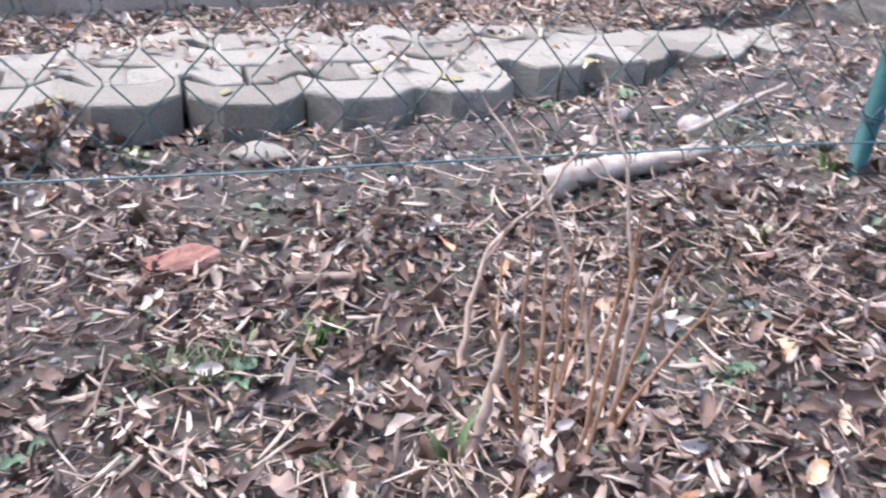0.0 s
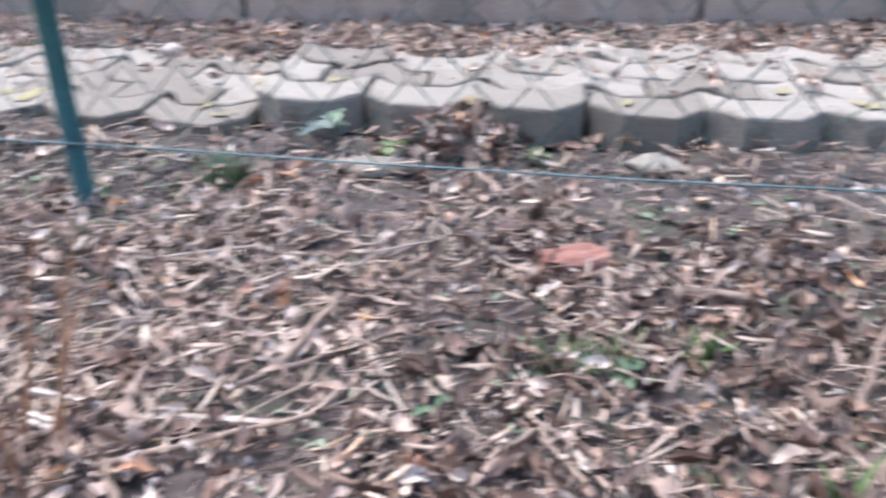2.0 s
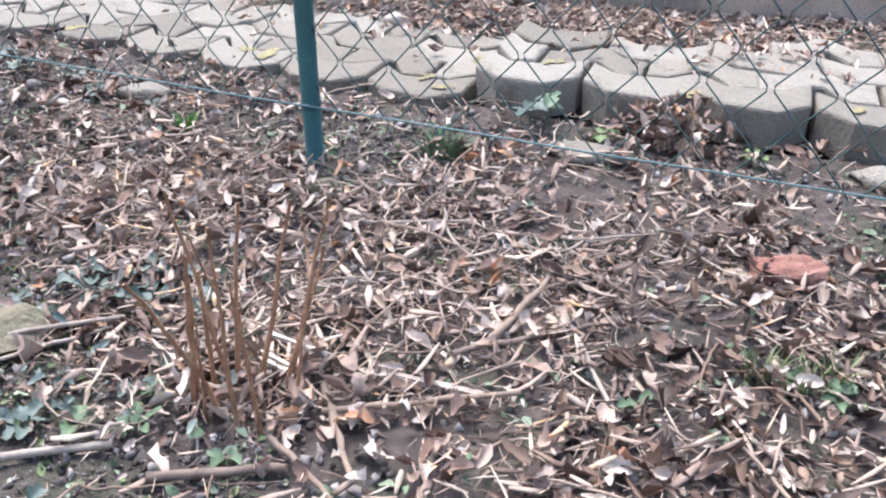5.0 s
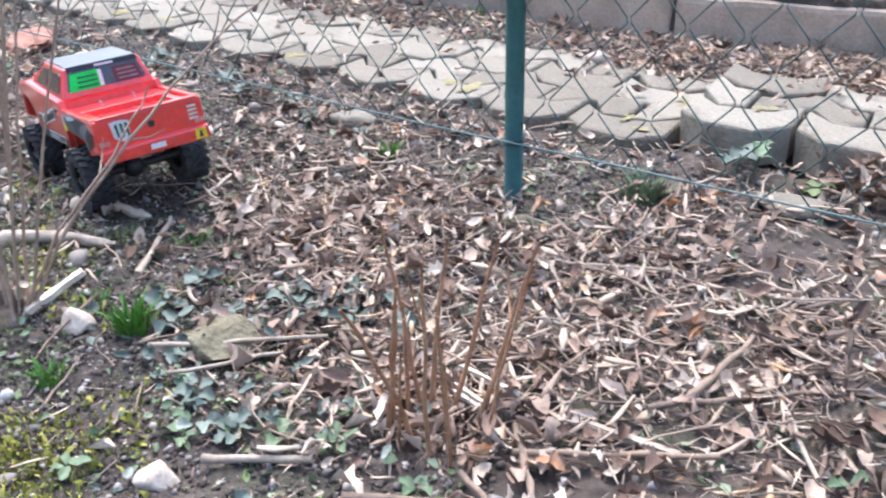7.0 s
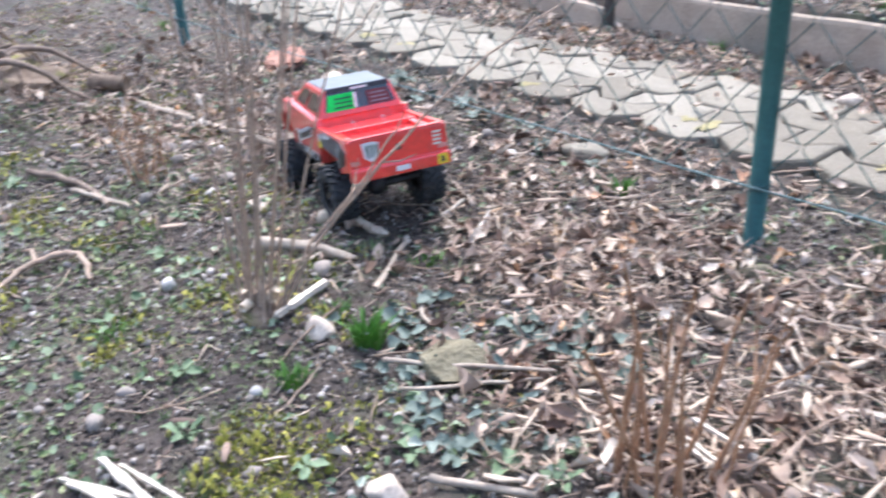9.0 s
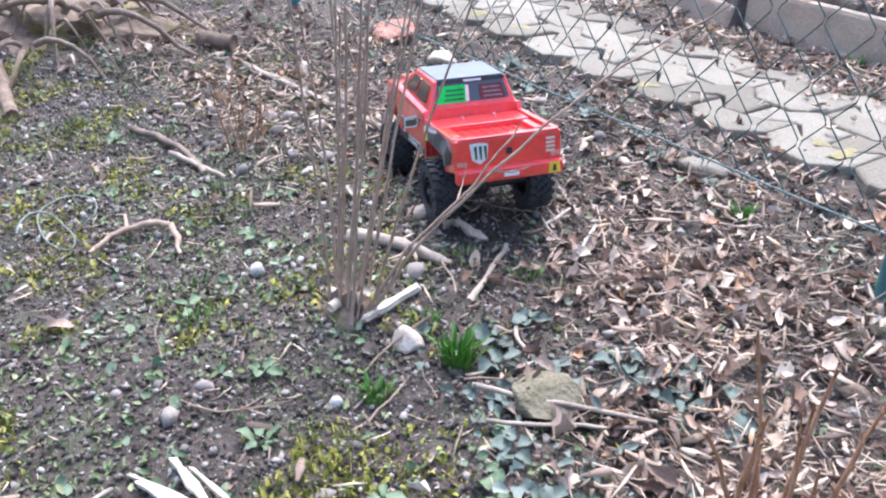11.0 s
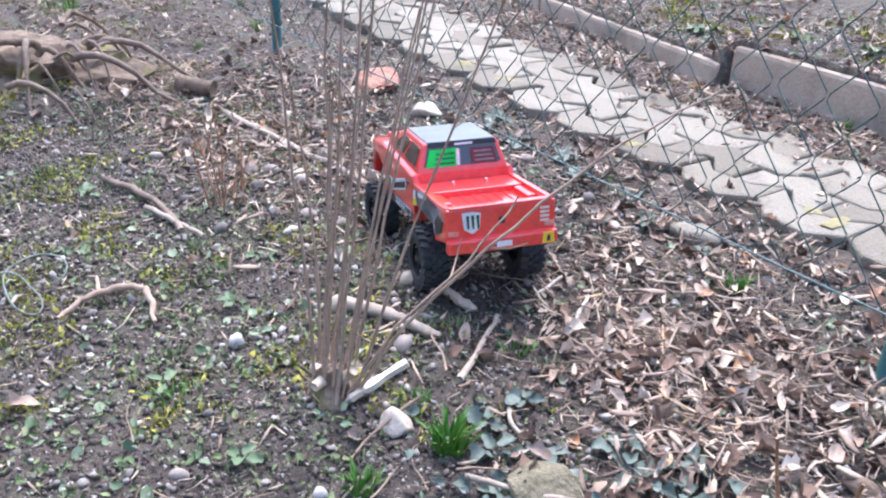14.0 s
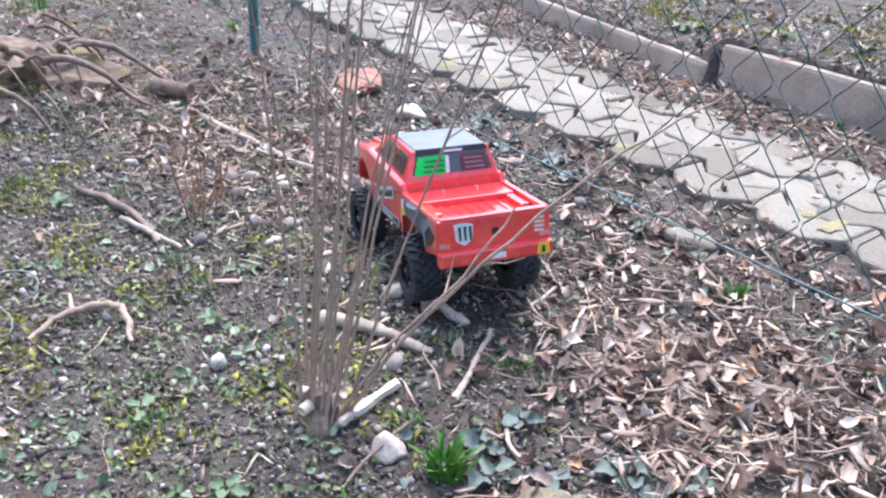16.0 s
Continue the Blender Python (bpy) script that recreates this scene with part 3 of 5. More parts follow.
def fence():
    top = root("fence", pose(0, 0, 0), "dark-green coated chain-link garden fence on round steel posts", "fence")
    for i, (x, lean) in enumerate(((-4.24, 0.4), (-2.2, -0.3), (0.0, 0.0), (1.97, 0.0))):
        z = land(x, 0)
        bm = bmesh.new()
        tube(bm, [(0, 0, -0.1), (0, 0, 0.4), (0, 0, 1.25)], 0.0168, 20)
        bmesh.ops.create_uvsphere(bm, u_segments=16, v_segments=6, radius=0.0185, matrix=Matrix.Translation((0, 0, 1.25)) @ Matrix.Diagonal((1, 1, 0.5, 1)))
        post = part("post", bm, FENCE_GREEN, top, "dark-green coated round steel post", True)
        post.matrix_local = Matrix.Translation((x, 0.02 if x > 1 else 0, max(0, z))) @ pose(0, 0, 0, lean, lean, 0)
        bm = bmesh.new()
        for h in (0.112, 0.12):
            tube(bm, [(0.019 * math.cos(a), 0.019 * math.sin(a), h + 0.002 * math.sin(a)) for a in (k * math.pi / 8 for k in range(17))], 0.0014, 5)
        part("tie_wire", bm, FENCE_WIRE, post, "wire tie wrapped round the post")
    bm = bmesh.new()
    pts = [(x, -0.0185 - 0.003 * math.cos(x * math.pi), 0.117 + 0.006 * math.sin(x * 1.53) + 0.03 * smooth_step(0.7, 2.0, x) + 0.002 * noise.noise((x * 3, 0, 0))) for x in np.arange(-4.2, 4.0, 0.08)]
    tube(bm, pts, 0.0017, 6)
    part("tension_wire", bm, TENSION, top, "taut green tension wire along the foot", True)
    width, height = 0.0915, 0.1025
    meshes = []
    for flip in (1, -1):
        bm = bmesh.new()
        pts = []
        rows = 9
        for k in range(2 * rows + 1):
            side = flip * (1 if k % 2 else -1)
            z = 0.096 + k * height / 2
            bend = width / 4
            for d in (-0.006, 0.006):
                pts.append((side * (bend + 0.0008) - side * abs(d) * 0.9, flip * side * 0.0022 if d < 0 else -flip * side * 0.0022, z + d * 0.9))
        tube(bm, pts, 0.00132, 5)
        meshes.append(mesh_of("mesh_wire", bm, FENCE_WIRE, True))
    col = 0
    x = 0.021 - width * 45 - width / 4
    while x < 4.0:
        ob = new("mesh_wire", meshes[col % 2])
        ob.parent = top
        ob.matrix_local = Matrix.Translation((x, -0.002, 0.006 * math.sin(x * 1.53) + 0.03 * smooth_step(0.7, 2.0, x))) @ pose(0, 0, 0, rng.uniform(-0.8, 0.8), rng.uniform(-0.5, 0.5), 0)
        x += width / 2
        col += 1


fence()


# Stones
def stone(name, x, y, size, material, label, category="stone", seed=0, heading=0.0, sink=0.25, group="", subdiv=3, rough=0.3, facets=0.33):
    bm = bmesh.new()
    bmesh.ops.create_icosphere(bm, subdivisions=subdiv, radius=0.5)
    r = random.Random(seed * 13 + 1)
    cuts = [(Vector((r.gauss(0, 1), r.gauss(0, 1), r.gauss(0, 0.8))).normalized(), facets * r.uniform(0.85, 1.15)) for _ in range(13)]
    for v in bm.verts:
        p = v.co * 1.0
        d = rough * noise.noise(p * 2.0 + Vector((seed * 3.7, 1, 2))) + 0.12 * noise.noise(p * 6 + Vector((seed, 5, 0))) + 0.05 * noise.noise(p * 15)
        v.co = v.co * (1 + d)
        for way, far in cuts:
            over = v.co.dot(way) - far
            if over > 0:
                v.co -= way * over
        v.co = Vector((v.co.x * size[0], v.co.y * size[1], v.co.z * size[2]))
    return thing(name, bm, material, label, category, group, True, pose(x, y, land(x, y) + size[2] * (0.36 - sink), 0, 0, heading))


stone("field_stone", -0.1, -0.615, (0.125, 0.115, 0.1), STONE_GREY, "rough olive-grey field stone half sunk in soil", seed=3, heading=25, facets=0.3, subdiv=4)
stone("white_rock", -0.305, -0.708, (0.06, 0.05, 0.055), STONE_WHITE, "pale whitish lump of rock on the soil", "stone", 6, 10, 0.2, rough=0.35, facets=0.31)
stone("white_rock", 0.035, -0.848, (0.06, 0.05, 0.045), STONE_WHITE, "chalky white angular stone lying on soil", "stone", 8, 40, 0.2)
stone("white_rock", -0.19, 0.735, (0.075, 0.055, 0.05), STONE_WHITE, "smooth white stone lying behind the paving", "stone", 11, 15, 0.1)
stone("white_rock", -0.86, 0.69, (0.075, 0.05, 0.045), STONE_WHITE, "white stone lying beside the concrete kerb", "stone", 12, -20, 0.1)
stone("flat_stone", -1.44, 0.1, (0.13, 0.1, 0.04), STONE_WHITE, "pale flat rounded stone lying on litter", "stone", 14, 20, 0.05)
stone("stone_slab", -0.5, 0.135, (0.16, 0.11, 0.05), PAVER, "flat weathered pale stone slab sunk in soil", "stone slab", 15, 20, 0.15)
stone("stone_slab", 0.455, 0.225, (0.2, 0.11, 0.05), PAVER, "flat greyish stone slab beside the paving", "stone slab", 16, 5, 0.2)
stone("stone_slab", 0.06, -0.085, (0.09, 0.05, 0.03), STONE_GREY, "small flat grey stone at the post's foot", "stone slab", 17, 25, 0.2)
stone("stone_slab", 0.96, 0.3, (0.13, 0.09, 0.045), PAVER, "flat pale stone between fence and paving", "stone slab", 18, -10, 0.2)


def brick_bit(x, y, size, heading, label, seed):
    """A broken piece of brick with worn corners and one ragged end."""
    bm = bmesh.new()
    block(bm, -0.5, 0.5, -0.5, 0.5, -0.5, 0.5)
    bmesh.ops.subdivide_edges(bm, edges=bm.edges[:], cuts=7, use_grid_fill=True)
    for v in bm.verts:
        c = v.co
        c *= 1 - 0.2 * max(0.0, c.length - 0.55) / 0.3
        if c.x > 0.25:
            c.x += 0.35 * (c.x - 0.25) * noise.noise((c.y * 4 + seed, c.z * 4, 1)) - 0.3 * (c.x - 0.25) * (c.y + 0.5)
        v.co = c + 0.13 * Vector((noise.noise(c * 5 + Vector((seed, 0, 0))), noise.noise(c * 5 + Vector((0, seed, 0))), noise.noise(c * 5 + Vector((0, 0, seed)))))
        v.co = Vector((v.co.x * size[0], v.co.y * size[1], v.co.z * size[2]))
    thing("brick_fragment", bm, BRICK, label, "brick", "", False, pose(x, y, land(x, y) + size[2] * 0.32, 6 + seed % 5, seed % 7 - 3, heading))


brick_bit(0.83, -0.06, (0.105, 0.05, 0.04), 24, "weathered orange-red brick fragment on soil", 3)
brick_bit(-1.76, 0.13, (0.2, 0.12, 0.035), -30, "flat faded red brick piece lying on litter", 11)
stone("bark_piece", 0.125, -0.265, (0.075, 0.035, 0.03), BARK, "short thick piece of bark on the mulch", "bark", 23, 12, 0.1)
for i, (x, y, s) in enumerate(((1.645, -0.41, 0.05), (1.72, -0.4, 0.075), (1.78, -0.34, 0.08), (1.66, -0.34, 0.05), (1.84, -0.27, 0.06), (1.01, -0.325, 0.05), (0.93, -0.38, 0.035), (1.12, -0.36, 0.03), (1.8, 0.3, 0.09), (1.92, 0.36, 0.07), (1.7, 0.4, 0.06), (1.5, 0.15, 0.045),
                               (-1.5, -0.65, 0.045), (-1.4, -0.6, 0.05), (-1.36, -0.62, 0.035), (-1.62, -0.85, 0.04), (-1.02, -0.68, 0.05), (-1.3, -0.5, 0.065), (-1.26, -0.46, 0.06), (-1.18, -0.42, 0.06), (-1.1, -0.38, 0.06), (-1.2, -0.52, 0.05), (-0.99, -0.5, 0.055), (-0.93, -0.57, 0.05), (-0.95, -0.44, 0.05), (-1.05, -0.55, 0.045), (-1.3, -0.3, 0.06), (-1.42, -0.36, 0.055), (-1.12, -0.22, 0.05), (-1.5, -0.22, 0.06), (-1.22, -0.68, 0.045), (-0.84, -0.5, 0.04),
                               (-0.36, -1.0, 0.04), (-0.32, -1.06, 0.045), (-0.6, -0.82, 0.045), (-0.47, -0.6, 0.05), (-0.25, -0.86, 0.03), (-0.1, -0.95, 0.035), (-0.77, -0.62, 0.03), (-0.17, -0.44, 0.03), (0.36, -0.02, 0.04), (0.55, -0.03, 0.045), (0.2, 0.02, 0.035), (0.62, 0.06, 0.04), (-0.62, 0.02, 0.045), (-0.75, 0.07, 0.05), (-1.0, 0.1, 0.055), (-1.15, 0.06, 0.06), (-0.3, 0.11, 0.045))):
    s *= 0.85
    stone("pebble", x, y, (s, s * rng.uniform(0.7, 0.95), s * rng.uniform(0.55, 0.8)), PEBBLE_ONE, "weathered rounded pale stone lying on soil", "stone", 30 + i, rng.uniform(0, 180), 0.15, "loose stones on the bed", 2)


# Sticks, branches and cut wood
def stick(a, b, thick, material, label, name="stick", sag=0.0, lift=0.006, sides=8, wobble=0.012, taper=0.75, category="stick", seed=0):
    a, b = Vector((*a, 0)), Vector((*b, 0))
    n = 9
    r = random.Random(seed + int(abs(a.x) * 1000))
    side = (b - a).cross((0, 0, 1))
    pts, radii = [], []
    for i in range(n):
        u = i / (n - 1)
        p = a.lerp(b, u) + side * (sag * math.sin(math.pi * u) + r.uniform(-1, 1) * wobble)
        ends = max(land(*a.xy), land(*b.xy))
        p.z = max(land(p.x, p.y), 0.6 * ends + 0.4 * land(p.x, p.y)) + thick * 0.8 + lift
        pts.append(p)
        radii.append(thick * (1 - (1 - taper) * u) * r.uniform(0.9, 1.1))
    bm = tube(bmesh.new(), [p - a for p in pts], radii, sides)
    return thing(name, bm, material, label, category, "", True, Matrix.Translation(a))


def splint(a, b, wide, thick, material, label, lift=0.008):
    """A split flat piece of wood."""
    a, b = Vector((*a, 0)), Vector((*b, 0))
    size = (b - a).length
    bm = bmesh.new()
    n = 8
    rings = []
    for i in range(n + 1):
        u = i / n
        w = wide / 2 * (0.75 + 0.5 * noise.noise((u * 4, size * 30, 1)))
        c = 0.1 * wide * noise.noise((u * 3, size * 50, 7))
        rings.append([bm.verts.new((u * size + s * 0.004 * (i in (0, n)), c + y * w, z * thick + lift)) for s, y, z in ((1, -1, 0), (-1, 1, 0), (1, 0.8, 1), (-1, -0.85, 1))])
    for p, q in zip(rings, rings[1:]):
        for k in range(4):
            bm.faces.new((p[k], p[(k + 1) % 4], q[(k + 1) % 4], q[k]))
    bm.faces.new(rings[0])
    bm.faces.new(rings[-1][::-1])
    return thing("wood_splint", bm, material, label, "stick", "", False, Matrix.Translation((a.x, a.y, max(land(*a.xy), land(*b.xy)))) @ Matrix.Rotation(math.atan2(b.y - a.y, b.x - a.x), 4, "Z"))


def gnarled_log(a, b, thick, material, label):
    a, b = Vector((*a, 0)), Vector((*b, 0))
    way = (b - a).normalized()
    side, size = Vector((-way.y, way.x, 0)), (b - a).length
    bm, rings, n, sides = bmesh.new(), [], 26, 14
    for i in range(n + 1):
        u = i / n
        c = way * size * u + side * 0.012 * math.sin(u * 5) + Vector((0, 0, land(*(a + way * size * u).xy) + thick * 0.7))
        r = thick * (1 - 0.45 * u) * (1 + 0.25 * noise.noise((u * 5, thick * 99, 0))) * (0.6 if i in (0, n) else 1)
        ring = []
        for k in range(sides):
            t = 2 * math.pi * k / sides
            q = r * (1 + 0.3 * noise.noise((math.cos(t) * 1.5, math.sin(t) * 1.5, u * 7)) + 0.12 * noise.noise((math.cos(t) * 4, math.sin(t) * 4, u * 3)))
            ring.append(bm.verts.new(c + side * q * math.cos(t) + Vector((0, 0, q * math.sin(t))) + way * 0.01 * noise.noise((t, u * 9, 3))))
        rings.append(ring)
    for p, q in zip(rings, rings[1:]):
        for k in range(sides):
            bm.faces.new((p[k], p[(k + 1) % sides], q[(k + 1) % sides], q[k]))
    bm.faces.new(rings[0])
    bm.faces.new(rings[-1][::-1])
    thing("branch", bm, material, label, "branch", "", True, Matrix.Translation(a))


splint((-0.375, -0.747), (-0.41, -0.63), 0.016, 0.009, STICK_WHITE, "pale split piece of wood lying by the shrub")
splint((0.37, -0.505), (0.465, -0.495), 0.013, 0.006, STICK_WHITE, "white splintered strip of wood on the mulch")
splint((0.34, -0.33), (0.385, -0.315), 0.014, 0.006, STICK_WHITE, "short white wood splinter on the mulch")
splint((0.405, -0.5), (0.515, -0.492), 0.012, 0.006, STICK_PALE, "flat grey strip of split wood")
splint((-0.246, -1.132), (-0.08, -1.04), 0.009, 0.004, STICK_WHITE, "bleached straw strip lying on moss")
splint((-0.224, -1.127), (-0.089, -1.074), 0.013, 0.004, STICK_WHITE, "bleached straw strip lying on moss", 0.012)
splint((-0.233, -1.083), (-0.096, -1.07), 0.015, 0.004, STICK_WHITE, "broad bleached straw strip lying on moss", 0.016)
splint((-0.21, -1.069), (-0.087, -1.04), 0.008, 0.004, STICK_WHITE, "bleached straw strip lying on moss", 0.014)
stick((-0.22, -1.215), (-0.235, -1.155), 0.004, STICK_PALE, "thin pale stick lying on moss")
splint((0.22, -0.495), (0.31, -0.505), 0.01, 0.006, STICK_WHITE, "white splintered strip of wood on the mulch", 0.016)
stick((-0.335, -0.58), (-0.454, -0.417), 0.0055, STICK_PALE, "pale grey weathered stick lying on soil")
gnarled_log((-0.63, -0.638), (-0.46, -0.527), 0.014, STICK_PALE, "thick pale barkless branch on the soil")
gnarled_log((-0.64, -0.49), (-0.5, -0.42), 0.013, CUT_WOOD, "short cut piece of branch with light wood")
stick((-1.72, -0.39), (-1.06, -0.3), 0.009, STICK_PALE, "long pale straight stick across the soil")
stick((-0.257, -0.549), (-0.178, -0.567), 0.004, STICK_PALE, "thin pale twig lying on soil", sag=0.15)
stick((-0.16, -0.7), (0.03, -0.545), 0.004, STICK_PALE, "thin yellowish twig leaning on the stone", lift=0.02)
stick((-0.1, -0.72), (0.02, -0.56), 0.003, STICK_PALE, "thin yellowish twig leaning on the stone", lift=0.012)
stick((0.49, -0.42), (0.52, -0.215), 0.0055, TWIG, "grey-brown stick lying across the mulch", lift=0.016)
stick((0.455, -0.44), (0.62, -0.3), 0.0042, STICK_DARK, "dark thin twig lying on the mulch", lift=0.014)
stick((0.58, -0.33), (0.66, -0.45), 0.0035, STICK_PALE, "thin pale twig lying on the mulch", lift=0.014)
stick((0.36, -0.6), (0.56, -0.48), 0.0045, TWIG, "grey-brown stick lying across the mulch", lift=0.016)
stick((0.34, -0.56), (0.44, -0.68), 0.005, TWIG, "brown stick with peeling bark", lift=0.014)
stick((0.24, -0.76), (0.37, -0.69), 0.006, STICK_DARK, "dark damp stick half buried in soil")
stick((0.06, -0.8), (0.17, -0.73), 0.0055, STICK_PALE, "pale weathered stick on dark soil")
stick((0.3, -0.1), (0.45, -0.25), 0.003, STICK_PALE, "thin bent straw on the mulch", sag=0.12, lift=0.014)
stick((0.2, -0.2), (0.36, -0.13), 0.0032, STICK_PALE, "thin pale twig on the mulch", lift=0.016)
stick((0.5, -0.12), (0.63, -0.04), 0.003, STICK_PALE, "thin pale twig on the mulch", lift=0.016)
stick((0.52, -0.05), (0.5, -0.16), 0.0028, STICK_PALE, "thin bent straw on the mulch", sag=-0.2, lift=0.014)
stick((-0.2, -0.2), (-0.06, -0.28), 0.0035, STICK_PALE, "pale twig lying on the leaves", lift=0.016)
stick((-0.42, -0.24), (-0.36, -0.34), 0.004, STICK_WHITE, "short bleached stick lying on leaves", lift=0.014)
stick((-0.5, -0.22), (-0.47, -0.32), 0.0035, STICK_WHITE, "short bleached stick lying on leaves", lift=0.014)
stick((0.33, -0.66), (0.47, -0.73), 0.004, TWIG, "brown twig lying on the mulch", lift=0.012)
stick((-1.4, -0.8), (-1.05, -0.75), 0.008, STICK_DARK, "dark damp branch lying on the soil", sag=-0.08)
stick((-1.2, -0.77), (-1.0, -0.72), 0.006, STICK_PALE, "pale broken end of a branch")
gnarled_log((1.43, 0.11), (1.77, 0.19), 0.027, STICK_PALE, "thick pale bleached driftwood branch on soil")
stick((1.72, 0.18), (2.06, 0.4), 0.006, STICK_PALE, "long thin end of the bleached branch", lift=0.03)
stick((1.0, -0.55), (1.2, -0.72), 0.005, STICK_PALE, "pale broken stick lying on soil")
gnarled_log((0.97, -0.141), (1.086, -0.122), 0.014, STICK_DARK, "flat dark piece of old bark on soil")
splint((0.24, -0.545), (0.285, -0.555), 0.006, 0.005, STICK_WHITE, "white splintered strip of wood on the mulch", 0.02)
splint((0.235, -0.535), (0.29, -0.548), 0.006, 0.005, STICK_WHITE, "white splintered strip of wood on the mulch", 0.022)
stick((0.85, -0.6), (1.0, -0.68), 0.004, STICK_PALE, "pale broken stick lying on soil")
stick((-1.95, -0.43), (-1.86, -0.36), 0.026, BARK, "short thick chunk of bark-covered log", "log", category="log", taper=0.9)
stick((-2.5, -0.96), (-1.62, -1.02), 0.024, BARK, "weathered bark-covered log lying flat on the ground", "log", category="log", taper=0.7, lift=-0.012)


def crooked_branch():
    pts = [(-0.83, -1.035), (-0.855, -0.99), (-0.86, -0.945), (-0.84, -0.905), (-0.822, -0.892), (-0.78, -0.895), (-0.715, -0.912)]
    r = random.Random(6)
    line, radii = [], []
    for i in range(len(pts) - 1):
        for k in range(4):
            u = i + k / 4
            x, y = (pts[i][j] + (pts[i + 1][j] - pts[i][j]) * k / 4 + r.uniform(-0.0025, 0.0025) for j in (0, 1))
            line.append((x, y, land(x, y) + 0.01 + 0.016 * math.sin(u * 0.5) + r.uniform(-0.002, 0.002)))
            radii.append((0.0035 + 0.003 * math.sin(math.pi * u / 6)) * r.uniform(0.8, 1.25))
    bm = tube(bmesh.new(), line, radii, 8)
    tube(bm, [(-0.855, -0.96, land(-0.855, -0.96) + 0.02), (-0.9, -0.95, 0.03), (-0.93, -0.96, 0.02)], [0.004, 0.003, 0.002], 6)
    thing("branch", bm, STEM, "crooked grey barkless branch arched on the soil", "branch", "", True)


crooked_branch()


def cord_loops():
    bm = bmesh.new()
    pts = []
    for i in range(46):
        a = i / 45 * 2 * math.pi * 1.7
        r = 0.05 + 0.022 * math.sin(a * 1.3) + 0.03 * noise.noise((a * 0.6, 3, 1))
        x, y = -1.03 + r * math.cos(a) * 1.2 + 0.0026 * i, -1.02 + r * math.sin(a) * 0.7 - 0.0015 * i
        pts.append((x, y, land(x, y) + 0.006 + 0.03 * abs(math.sin(a * 0.5))))
    tube(bm, pts, 0.0017, 6)
    thing("cord", bm, CORD, "loose loops of grey-green cord on the soil", "cord", "", True)


cord_loops()


# Shrubs cut back to bare stems
def stems(name, x, y, count, height, spreadout, thick, material, label, stump=False, seed=0, foot=0.03, lean=(0, 0)):
    r = random.Random(seed)
    z = land(x, y)
    top = root(name, pose(x, y, z), label, "shrub")
    if stump:
        bm = bmesh.new()
        bmesh.ops.create_cone(bm, cap_ends=True, segments=18, radius1=0.04, radius2=0.016, depth=0.06, matrix=Matrix.Translation((0, 0, 0.014)))
        bmesh.ops.subdivide_edges(bm, edges=bm.edges[:], cuts=3, use_grid_fill=True)
        for v in bm.verts:
            v.co += v.co.normalized() * (0.016 * noise.noise(v.co * 30 + Vector((seed, 0, 0))) + 0.009 * noise.noise(v.co * 90))
        part("stump", bm, BARK, top, "gnarled mossy stump with cut ends")
        for a, h in ((0.5, 0.05), (3.6, 0.03), (5.0, 0.028)):
            bm = tube(bmesh.new(), [(0.02 * math.cos(a), 0.02 * math.sin(a), 0.03), (0.036 * math.cos(a), 0.036 * math.sin(a), h)], [0.0085, 0.0075], 12)
            part("cut_stub", bm, CUT_WOOD, top, "freshly sawn pale stub", True)
    for k in range(count):
        a = 2 * math.pi * (k + r.random()) / count
        h = height * r.uniform(0.6, 1.1)
        out = spreadout * r.uniform(0.2, 1.0)
        f = foot * r.uniform(0.3, 1.0)
        pts = []
        n = 8
        bend = r.uniform(-0.35, 0.35)
        for i in range(n):
            u = i / (n - 1)
            rad = f + (out - f) * u ** 1.2
            ang = a + bend * u
            pts.append((rad * math.cos(ang) + lean[0] * u + r.uniform(-1, 1) * 0.0025, rad * math.sin(ang) + lean[1] * u + r.uniform(-1, 1) * 0.0025, -0.01 + h * u))
        t = thick * r.uniform(0.7, 1.2)
        bm = tube(bmesh.new(), pts, [t * (1 - 0.55 * i / (n - 1)) for i in range(n)], 7)
        for i in range(2, n - 1):
            b = Vector(pts[i])
            d = Vector((r.uniform(-1, 1), r.uniform(-1, 1), 0.8)).normalized()
            tube(bm, [b, b + d * t * 2.4], [t * 0.75, t * 0.25], 4)
        if r.random() < 0.3:
            b = Vector(pts[5])
            d = Vector((r.uniform(-1, 1), r.uniform(-1, 1), 0.9)).normalized()
            tube(bm, [b, b + d * 0.05, b + d * 0.1 + Vector((0, 0, 0.02))], [t * 0.5, t * 0.4, t * 0.2], 5)
        part("stem", bm, material, top, "", True)


stems("shrub", -0.415, -0.752, 13, 0.72, 0.16, 0.0027, STEM, "bare shrub of thin grey-brown stems on a stump", True, 3, 0.035, (0.02, 0.07))
stems("shrub", 0.25, -0.61, 14, 0.27, 0.13, 0.0035, STEM_RED, "clump of short reddish-brown cut stems", False, 5, 0.07, (0.01, 0.0))
stems("shrub", 1.255, -0.475, 12, 0.27, 0.14, 0.0032, STEM_RED, "clump of dry reddish-brown twiggy stems", False, 8, 0.07, (0.02, 0.03))
stems("dead_plant", -1.14, -0.62, 8, 0.2, 0.1, 0.0025, STEM_RED, "withered thin stalks of a dead plant", False, 11, 0.04)
stems("dead_plant", -1.0, -0.42, 5, 0.2, 0.07, 0.002, STEM, "withered thin stalks of a dead plant", False, 12, 0.03)
stems("dead_plant", 0.35, 1.25, 7, 0.25, 0.08, 0.004, STEM_RED, "brown withered stalks behind the kerb", False, 13, 0.04)


